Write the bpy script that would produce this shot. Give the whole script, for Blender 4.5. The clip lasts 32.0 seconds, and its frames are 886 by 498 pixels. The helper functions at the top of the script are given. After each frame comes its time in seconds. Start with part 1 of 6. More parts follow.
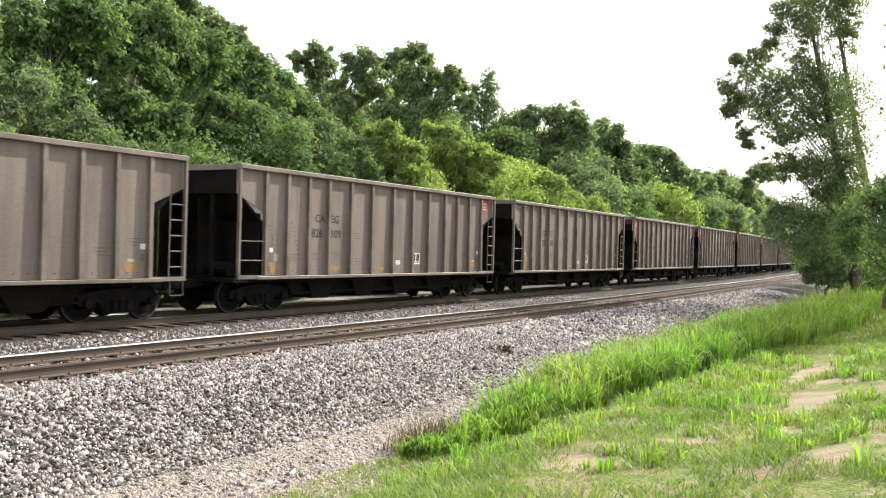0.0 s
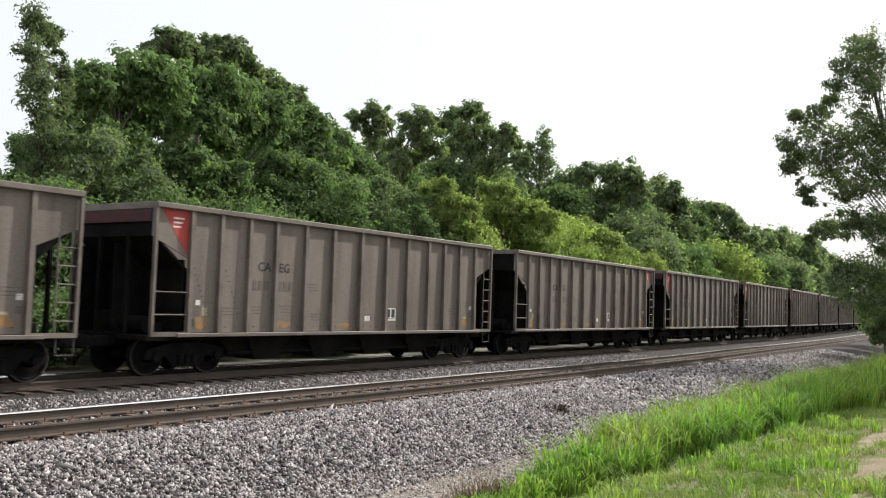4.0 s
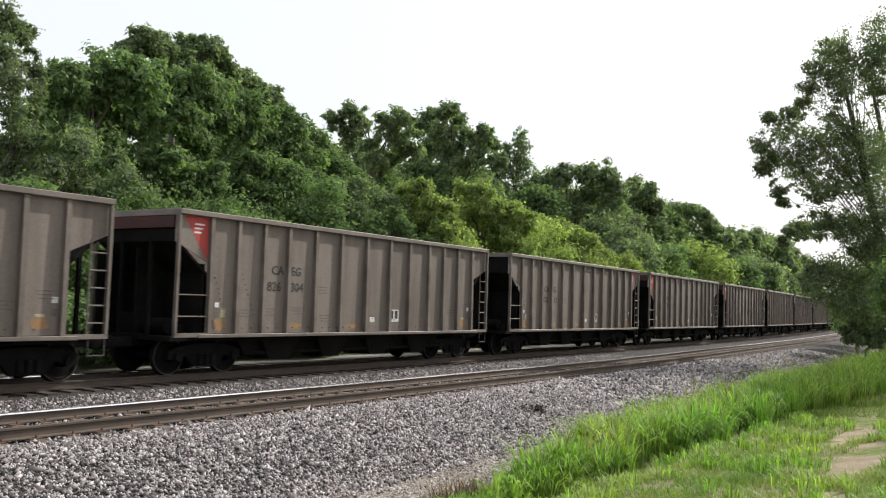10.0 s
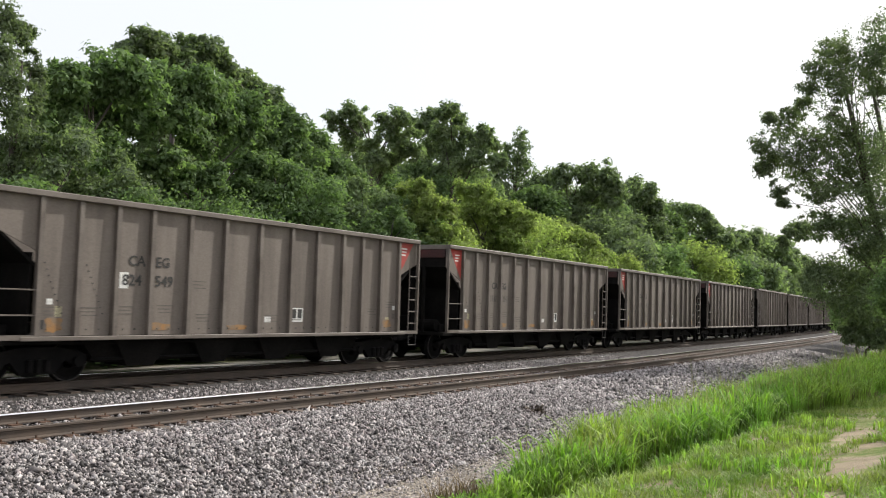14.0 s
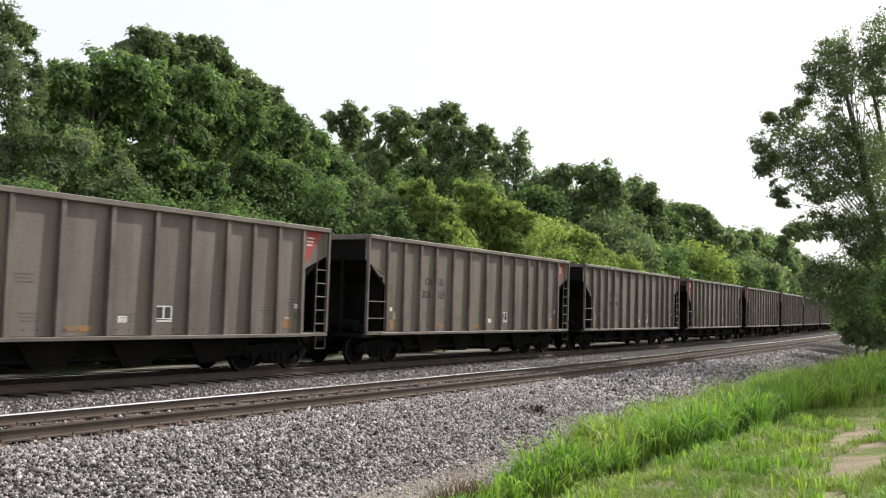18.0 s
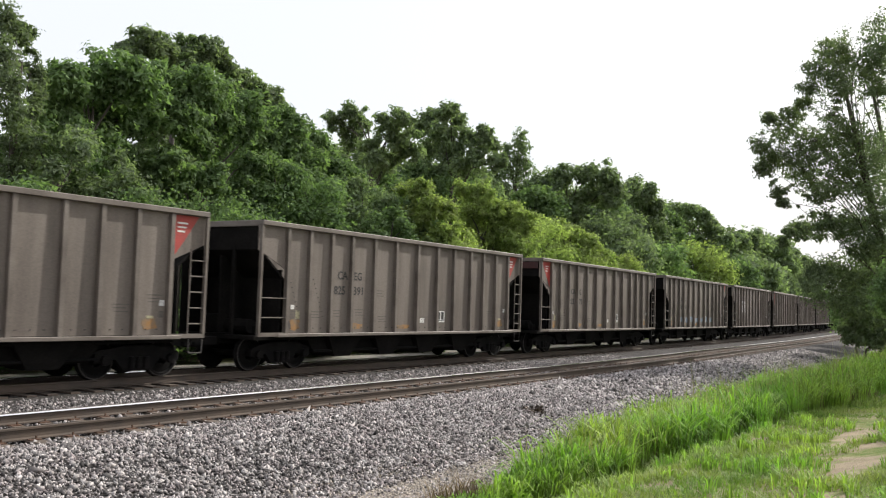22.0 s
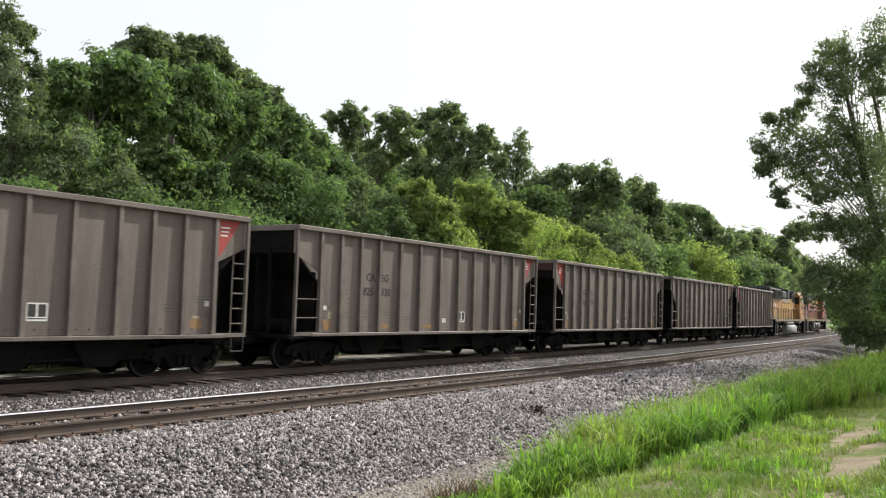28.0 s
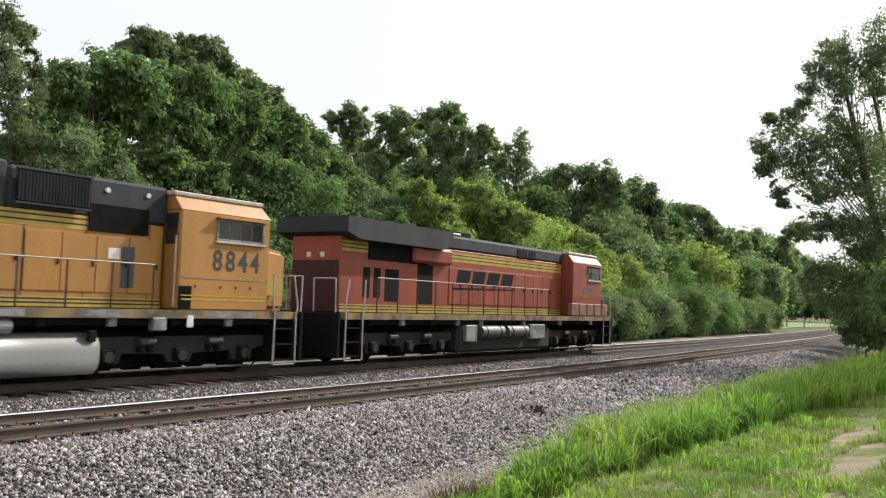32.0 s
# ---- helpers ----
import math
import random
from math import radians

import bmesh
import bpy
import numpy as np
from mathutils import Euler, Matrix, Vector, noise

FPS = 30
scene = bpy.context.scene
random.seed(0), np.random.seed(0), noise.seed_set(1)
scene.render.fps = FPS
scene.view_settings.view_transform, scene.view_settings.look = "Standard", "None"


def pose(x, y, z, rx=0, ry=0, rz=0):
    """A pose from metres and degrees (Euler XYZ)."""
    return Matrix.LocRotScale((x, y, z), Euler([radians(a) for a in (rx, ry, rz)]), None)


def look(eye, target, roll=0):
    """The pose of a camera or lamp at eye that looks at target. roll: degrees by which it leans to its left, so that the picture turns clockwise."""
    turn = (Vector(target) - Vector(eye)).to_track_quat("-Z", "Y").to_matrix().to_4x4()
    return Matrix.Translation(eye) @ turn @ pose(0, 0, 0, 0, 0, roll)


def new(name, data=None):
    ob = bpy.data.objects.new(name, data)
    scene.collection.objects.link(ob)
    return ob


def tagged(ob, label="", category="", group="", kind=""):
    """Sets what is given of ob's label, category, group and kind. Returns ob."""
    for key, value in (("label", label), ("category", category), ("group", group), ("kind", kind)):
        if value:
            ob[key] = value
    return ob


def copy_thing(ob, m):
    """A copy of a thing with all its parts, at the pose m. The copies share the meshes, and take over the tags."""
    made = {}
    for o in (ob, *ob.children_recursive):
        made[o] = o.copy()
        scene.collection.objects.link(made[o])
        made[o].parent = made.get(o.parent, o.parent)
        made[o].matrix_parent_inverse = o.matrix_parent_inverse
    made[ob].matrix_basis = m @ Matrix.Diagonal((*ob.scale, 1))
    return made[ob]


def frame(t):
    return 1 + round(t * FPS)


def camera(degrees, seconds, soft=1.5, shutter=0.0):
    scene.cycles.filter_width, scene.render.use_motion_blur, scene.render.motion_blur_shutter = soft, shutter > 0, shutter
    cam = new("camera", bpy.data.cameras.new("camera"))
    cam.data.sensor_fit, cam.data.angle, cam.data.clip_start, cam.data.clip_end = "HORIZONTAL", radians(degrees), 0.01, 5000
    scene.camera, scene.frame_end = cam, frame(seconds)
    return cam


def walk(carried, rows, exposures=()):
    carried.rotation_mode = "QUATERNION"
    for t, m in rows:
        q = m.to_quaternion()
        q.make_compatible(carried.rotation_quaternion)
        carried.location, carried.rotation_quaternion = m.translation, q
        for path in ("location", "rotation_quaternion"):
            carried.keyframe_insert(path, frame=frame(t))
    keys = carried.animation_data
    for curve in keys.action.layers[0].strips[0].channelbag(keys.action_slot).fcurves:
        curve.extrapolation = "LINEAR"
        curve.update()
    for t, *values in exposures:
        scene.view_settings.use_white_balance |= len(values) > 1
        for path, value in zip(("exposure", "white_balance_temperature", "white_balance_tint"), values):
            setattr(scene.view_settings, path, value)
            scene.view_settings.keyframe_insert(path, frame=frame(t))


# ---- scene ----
# x runs along the railway, y away from the camera across it, z up from the top of the rails
EYE = Vector((0.0, 0.0, 1.98))


def aim(turn, tilt, roll):
    """The camera's pose: its turn from the line of the rails, its tilt and its roll, in degrees."""
    a, b = radians(turn), radians(tilt)
    return look(EYE, EYE + Vector((math.cos(b) * math.cos(a), math.cos(b) * math.sin(a), math.sin(b))), roll)


cam = camera(53.4, 32.0, soft=1.1, shutter=0.08)
PATH = [
    (0.0, 29.748, -0.158, 1.619),
    (0.5, 30.088, 1.117, 1.941),
    (1.0, 31.784, 2.111, 0.297),
    (1.5, 32.436, 3.320, 1.603),
    (2.0, 32.869, 3.731, 1.683),
    (2.5, 33.161, 3.683, 1.771),
    (3.0, 33.585, 3.529, 1.937),
    (3.5, 33.616, 3.448, 1.998),
    (5.5, 32.294, 3.446, 1.896),
    (6.0, 32.202, 3.465, 1.885),
    (6.5, 32.132, 3.485, 1.856),
    (7.0, 32.091, 3.494, 1.851),
    (7.5, 32.029, 3.504, 1.860),
    (8.0, 31.981, 3.512, 1.897),
    (8.5, 31.930, 3.513, 1.894),
    (9.0, 31.930, 3.513, 1.894),
    (11.0, 31.945, 3.520, 1.900),
    (14.5, 31.943, 3.536, 1.901),
    (20.0, 31.946, 3.553, 1.854),
    (25.5, 31.931, 3.548, 1.938),
    (32.0, 31.948, 3.555, 1.939),
]
walk(cam, [(t, aim(a, b, c)) for t, a, b, c in PATH],
     exposures=[(0.0, 0.75, 6500, 10), (0.5, 0.65, 6500, 10), (1.0, 0.52, 6450, 10), (1.5, 0.33, 6400, 10), (2.0, 0.2, 6300, 10), (3.0, 0.08, 6250, 10),
                (5.5, 0.03, 6250, 10), (32.0, 0.03, 6250, 10)])

# ---- world and light ----
SUN_HEIGHT, SUN_SIDE = 38.0, -20.0  # degrees above the horizon; degrees from +x towards +y
world = bpy.data.worlds.new("sky")
scene.world = world
world.use_nodes = True
wn = world.node_tree.nodes
sky = wn.new("ShaderNodeTexSky")
sky.sky_type = "NISHITA"
sky.sun_disc = False
sky.sun_elevation = radians(SUN_HEIGHT)
sky.sun_rotation = radians(90 - SUN_SIDE)
sky.air_density, sky.dust_density, sky.ozone_density = 1.0, 6.0, 0.6
# thin bright haze whitens the blue
haze = wn.new("ShaderNodeMixRGB")
haze.inputs["Fac"].default_value = 0.7
haze.inputs["Color2"].default_value = (11.0, 11.0, 11.2, 1)
world.node_tree.links.new(sky.outputs[0], haze.inputs["Color1"])
world.node_tree.links.new(haze.outputs[0], wn["Background"].inputs["Color"])
wn["Background"].inputs["Strength"].default_value = 0.112

lamp = bpy.data.lights.new("sun", "SUN")
lamp.energy, lamp.angle, lamp.color = 4.9, radians(0.8), (1.0, 0.94, 0.84)
sun = new("sun", lamp)
sa, sb = radians(SUN_SIDE), radians(SUN_HEIGHT)
sun.matrix_world = look(Vector((math.cos(sb) * math.cos(sa), math.cos(sb) * math.sin(sa), math.sin(sb))) * 60, (0, 0, 0))

# ---- materials ----


def material(name, color, rough=0.8, metal=0.0, vary=0.25, scale=3.0, fine=40.0, bump=0.2, depth=0.01, second=None,
             island=0.0, each=0.0, streak=0.0, through_light=0.0, gloss=0.5):
    """A surface with stains at one scale and grain at another; second: the colour of the stains."""
    m = bpy.data.materials.new(name)
    m.use_nodes = True
    n, l = m.node_tree.nodes, m.node_tree.links
    b = n["Principled BSDF"]
    b.inputs["Roughness"].default_value, b.inputs["Metallic"].default_value = rough, metal
    b.inputs["Specular IOR Level"].default_value = gloss
    co = n.new("ShaderNodeTexCoord")
    src = co.outputs["Object"]
    if streak:
        mp = n.new("ShaderNodeMapping")
        mp.inputs["Scale"].default_value = (1, 1, streak)
        l.new(src, mp.inputs[0])
        src = mp.outputs[0]
    big, small = n.new("ShaderNodeTexNoise"), n.new("ShaderNodeTexNoise")
    big.inputs["Scale"].default_value, big.inputs["Detail"].default_value = scale, 5
    small.inputs["Scale"].default_value, small.inputs["Detail"].default_value = fine, 4
    l.new(src, big.inputs["Vector"]), l.new(co.outputs["Object"], small.inputs["Vector"])
    ramp = n.new("ShaderNodeValToRGB")
    ramp.color_ramp.elements[0].position, ramp.color_ramp.elements[1].position = 0.38, 0.68
    ramp.color_ramp.elements[0].color = (*color, 1)
    ramp.color_ramp.elements[1].color = (*(second or [c * (1 - vary) for c in color]), 1)
    l.new(big.outputs["Fac"], ramp.inputs[0])
    hsv = n.new("ShaderNodeHueSaturation")
    l.new(ramp.outputs[0], hsv.inputs["Color"])
    val = n.new("ShaderNodeMapRange")
    val.inputs["From Min"].default_value, val.inputs["From Max"].default_value = 0.3, 0.7
    val.inputs["To Min"].default_value, val.inputs["To Max"].default_value = 1 - vary * 0.6, 1 + vary * 0.6
    l.new(small.outputs["Fac"], val.inputs["Value"])
    last = val.outputs[0]
    for amount, source in ((island, "ShaderNodeNewGeometry"), (each, "ShaderNodeObjectInfo")):
        if amount:
            g = n.new(source)
            r = n.new("ShaderNodeMapRange")
            r.inputs["To Min"].default_value, r.inputs["To Max"].default_value = 1 - amount, 1 + amount
            l.new(g.outputs["Random Per Island" if source.endswith("Geometry") else "Random"], r.inputs["Value"])
            mul = n.new("ShaderNodeMath")
            mul.operation = "MULTIPLY"
            l.new(last, mul.inputs[0]), l.new(r.outputs[0], mul.inputs[1])
            last = mul.outputs[0]
    l.new(last, hsv.inputs["Value"])
    l.new(hsv.outputs[0], b.inputs["Base Color"])
    if bump:
        bp = n.new("ShaderNodeBump")
        bp.inputs["Strength"].default_value, bp.inputs["Distance"].default_value = bump, depth
        l.new(small.outputs["Fac"], bp.inputs["Height"]), l.new(bp.outputs[0], b.inputs["Normal"])
    if through_light:
        t = n.new("ShaderNodeBsdfTranslucent")
        mix = n.new("ShaderNodeMixShader")
        mix.inputs[0].default_value = through_light
        warm = n.new("ShaderNodeMixRGB")
        warm.blend_type, warm.inputs["Fac"].default_value = "MULTIPLY", 1.0
        warm.inputs["Color2"].default_value = (1.3, 1.55, 0.7, 1)
        l.new(hsv.outputs[0], warm.inputs["Color1"]), l.new(warm.outputs[0], t.inputs["Color"])
        l.new(b.outputs[0], mix.inputs[1]), l.new(t.outputs[0], mix.inputs[2])
        l.new(mix.outputs[0], n["Material Output"].inputs["Surface"])
    return m


M = dict(
    car=material("weathered_grey_paint", (0.172, 0.143, 0.119), 0.62, 0, 0.24, 2.2, 30, 0.08, 0.004, (0.104, 0.083, 0.068), streak=0.10, each=0.06),
    car_trim=material("bare_grey_steel", (0.165, 0.140, 0.118), 0.55, 0.1, 0.25, 1.5, 30, 0.1, 0.004, (0.105, 0.085, 0.07), each=0.08),
    red=material("faded_red_paint", (0.42, 0.045, 0.035), 0.6, 0, 0.25, 1.2, 25, 0.08, 0.004, (0.30, 0.05, 0.04)),
    # coal black, with the shade inside and under the cars put into it
    soot_shade=material("coal_black_shaded_steel", (0.007, 0.0065, 0.006), 0.95, 0, 0.4, 1.5, 20, 0.2, 0.006, (0.013, 0.0115, 0.0105), gloss=0.08),
    # truck carries the shade under the cars in its colour; truck_lit the light
    truck=material("grimy_shaded_cast_steel", (0.005, 0.0046, 0.0046), 0.8, 0, 0.4, 3, 30, 0.25, 0.006, (0.011, 0.0095, 0.009), gloss=0.12),
    truck_lit=material("lit_cast_steel", (0.062, 0.056, 0.051), 0.7, 0.2, 0.35, 3, 30, 0.25, 0.006, (0.06, 0.052, 0.046)),
    tread=material("worn_wheel_tread", (0.45, 0.43, 0.41), 0.3, 0.9, 0.2, 6, 40, 0.05, 0.002),
    sooty_red=material("sooty_red_paint", (0.065, 0.016, 0.014), 0.8, 0, 0.35, 1.5, 25, 0.1, 0.004, (0.03, 0.015, 0.013)),
    white=material("white_stencil", (0.72, 0.71, 0.67), 0.6, 0, 0.2, 8, 60, 0),
    stencil=material("dark_stencil", (0.035, 0.033, 0.03), 0.7, 0, 0.3, 6, 60, 0),
    faint=material("worn_stencil", (0.125, 0.108, 0.09), 0.7, 0, 0.3, 6, 60, 0),
    rust_orange=material("orange_primer_patch", (0.30, 0.155, 0.05), 0.7, 0, 0.3, 5, 40, 0, second=(0.17, 0.14, 0.105)),
    yellowed=material("yellowed_paper", (0.42, 0.38, 0.24), 0.8, 0, 0.25, 6, 50, 0),
    blue=material("blue_overspray", (0.20, 0.26, 0.33), 0.7, 0, 0.2, 3, 40, 0, second=(0.26, 0.28, 0.29)),
    coal=material("coal", (0.02, 0.02, 0.022), 0.5, 0, 0.5, 8, 40, 0.6, 0.03),
    rail_side=material("brown_rail_steel", (0.075, 0.058, 0.046), 0.8, 0.1, 0.25, 2, 60, 0.1, 0.003, (0.105, 0.076, 0.056)),
    rail_top=material("polished_rail_steel", (0.90, 0.89, 0.88), 0.16, 1.0, 0.06, 1, 60, 0.03, 0.001),
    tie=material("weathered_tie_wood", (0.095, 0.07, 0.052), 0.9, 0, 0.35, 2.2, 18, 0.5, 0.01, (0.06, 0.044, 0.034), each=0.25),
    plate=material("rusty_steel", (0.12, 0.065, 0.04), 0.8, 0.3, 0.4, 5, 40, 0.3, 0.003),
    stone=material("ballast_stone", (0.30, 0.278, 0.266), 0.9, 0, 0.25, 4, 30, 0.4, 0.01, (0.20, 0.17, 0.165), island=0.9),
    ballast=None, soil=None, leaf=None,
)

# ---- mesh helpers ----


def part(name, bm, mat, parent=None, label=""):
    """Links a bmesh as one mesh object under a thing or a part."""
    me = bpy.data.meshes.new(name)
    bm.to_mesh(me)
    bm.free()
    me.materials.append(mat)
    ob = new(name, me)
    ob.parent = parent
    return tagged(ob, label)


def share(name, ob, parent, m):
    """One more object on the mesh of ob."""
    o = new(name, ob.data)
    o.parent = parent
    o.matrix_basis = m
    return o


def raw(name, verts, faces, mat, parent=None, label=""):
    me = bpy.data.meshes.new(name)
    me.from_pydata(verts, [], faces)
    me.materials.append(mat)
    ob = new(name, me)
    ob.parent = parent
    return tagged(ob, label)


def empty(name, x=0, y=0, z=0):
    ob = new(name)
    ob.location = (x, y, z)
    return ob


def box(bm, x0, x1, y0, y1, z0, z1, bevel=0.0):
    vs = bmesh.ops.create_cube(bm, size=1.0)["verts"]
    for v in vs:
        v.co = Vector((x0 + (v.co.x + 0.5) * (x1 - x0), y0 + (v.co.y + 0.5) * (y1 - y0), z0 + (v.co.z + 0.5) * (z1 - z0)))
    if bevel:
        es = list({e for v in vs for e in v.link_edges})
        bmesh.ops.bevel(bm, geom=es, offset=bevel, segments=1, affect="EDGES")
    return vs


def boxes(*items, bevel=0.0):
    bm = bmesh.new()
    for b in items:
        box(bm, *b, bevel=bevel)
    return bm


def tube(bm, a, b, r, n=8, r2=None):
    """A rod from a to b."""
    a, b = Vector(a), Vector(b)
    m = Matrix.Translation((a + b) / 2) @ (b - a).to_track_quat("Z", "Y").to_matrix().to_4x4()
    bmesh.ops.create_cone(bm, cap_ends=True, segments=n, radius1=r, radius2=r if r2 is None else r2, depth=(b - a).length, matrix=m)


def rods(pairs, r, n=6):
    bm = bmesh.new()
    for a, b in pairs:
        tube(bm, a, b, r, n)
    return bm


def bent(points, r, n=6):
    bm = bmesh.new()
    for a, b in zip(points, points[1:]):
        tube(bm, a, b, r, n)
    return bm


def extrude(outline, y0, y1):
    """A plate: an outline in x and z, from y0 to y1."""
    bm = bmesh.new()
    a = [bm.verts.new((x, y0, z)) for x, z in outline]
    b = [bm.verts.new((x, y1, z)) for x, z in outline]
    bm.faces.new(a), bm.faces.new(b[::-1])
    k = len(outline)
    for i in range(k):
        bm.faces.new((a[i], b[i], b[(i + 1) % k], a[(i + 1) % k]))
    bmesh.ops.recalc_face_normals(bm, faces=bm.faces)
    return bm


def lathe(bm, profile, axis_y, m=Matrix(), n=20, caps=True):
    """A ring of rectangles round the y axis: profile of (radius, y). caps: closed at both ends."""
    rings = []
    for r, y in profile:
        rings.append([bm.verts.new(m @ Vector((r * math.cos(2 * math.pi * i / n), y, axis_y + r * math.sin(2 * math.pi * i / n)))) for i in range(n)])
    for a, b in zip(rings, rings[1:]):
        for i in range(n):
            bm.faces.new((a[i], a[(i + 1) % n], b[(i + 1) % n], b[i]))
    if caps:
        bm.faces.new(rings[0]), bm.faces.new(rings[-1][::-1])
    bmesh.ops.recalc_face_normals(bm, faces=bm.faces)


def rounded_bar(x0, x1, half, z0, z1, r, n=7):
    """A bar along x with a rounded rectangular section, shaded smooth."""
    out = []
    for cy, cz, a0 in ((half - r, z1 - r, 0), (-half + r, z1 - r, 90), (-half + r, z0 + r, 180), (half - r, z0 + r, 270)):
        out += [(cy + r * math.cos(radians(a0 + 90 * i / n)), cz + r * math.sin(radians(a0 + 90 * i / n))) for i in range(n + 1)]
    bm = bmesh.new()
    a = [bm.verts.new((x0, y, z)) for y, z in out]
    b = [bm.verts.new((x1, y, z)) for y, z in out]
    k = len(out)
    for i in range(k):
        bm.faces.new((a[i], a[(i + 1) % k], b[(i + 1) % k], b[i])).smooth = True
    bm.faces.new(a[::-1]), bm.faces.new(b)
    bmesh.ops.recalc_face_normals(bm, faces=bm.faces)
    return bm


# ---- the line of the tracks: straight past the camera, then a wide bend, then straight on ----
NEAR_Y, FAR_Y = 11.84, 17.43  # centre lines of the two tracks


def bend(s):
    near = 0.586 * max(0.0, 45 - s) ** 2 / 1000 if s > -20 else 2.476 + 0.0762 * (-20 - s)
    far = 0.55 * (min(s, 95.0) - 50) ** 2 / 1000 if s > 50 else 0.0
    return near + far + (2 * 0.55 * 45 / 1000 * (s - 95) if s > 95 else 0.0)


def bank_shift(x, y):
    """How far the embankment has swung over with the rails at this place."""
    return bend(x) * (1.0 if x > 50 else fade(6.5, 10.0, y))


def heading(s):
    return math.atan2(bend(s + 0.5) - bend(s - 0.5), 1.0)


def on_track(s, y=FAR_Y, z=0.0):
    a = heading(s)
    if y < 14:  # the two tracks draw together along the bend
        y += 0.56 * fade(28, 60, s)
    return Matrix.Translation((s, y + bend(s), z)) @ Matrix.Rotation(a, 4, "Z")


# ---- ground ----


def fade(a, b, x):
    t = min(1.0, max(0.0, (x - a) / (b - a)))
    return t * t * (3 - 2 * t)


def ground_height(x, y):
    """The lie of the land across the railway."""
    q = y - bank_shift(x, y)
    n1 = noise.noise((x * 0.25, y * 0.25, 0.0)) * 0.06 + noise.noise((x * 0.07, y * 0.07, 3.0)) * 0.10
    n1 *= fade(10.5, 8.0, q) + fade(20.0, 23.0, q)
    base = -0.15 + 0.55 * fade(3.0, -1.0, q)                      # the lane by the camera
    ditch = -0.62 * fade(3.2, 5.6, q)                            # verge falls to the ditch
    bank = 0.548 * fade(6.5, 10.3, q)                             # ballast shoulder
    far = 0.3 * fade(30, 60, q)
    return base + ditch + bank + far + n1


def tri_mesh(name, verts, faces, mat, parent=None, label="", smooth=False):
    """A mesh of triangles from two arrays."""
    verts, faces = np.asarray(verts, dtype=np.float32), np.asarray(faces, dtype=np.int32)
    k = faces.shape[1]
    me = bpy.data.meshes.new(name)
    me.vertices.add(len(verts))
    me.vertices.foreach_set("co", verts.ravel())
    me.loops.add(faces.size)
    me.loops.foreach_set("vertex_index", faces.ravel())
    me.polygons.add(len(faces))
    me.polygons.foreach_set("loop_start", np.arange(0, faces.size, k, dtype=np.int32))
    me.polygons.foreach_set("loop_total", np.full(len(faces), k, dtype=np.int32))
    me.update(calc_edges=True)
    me.materials.append(mat)
    if smooth:
        me.polygons.foreach_set("use_smooth", np.ones(len(faces), dtype=bool))
    ob = new(name, me)
    ob.parent = parent
    return tagged(ob, label)


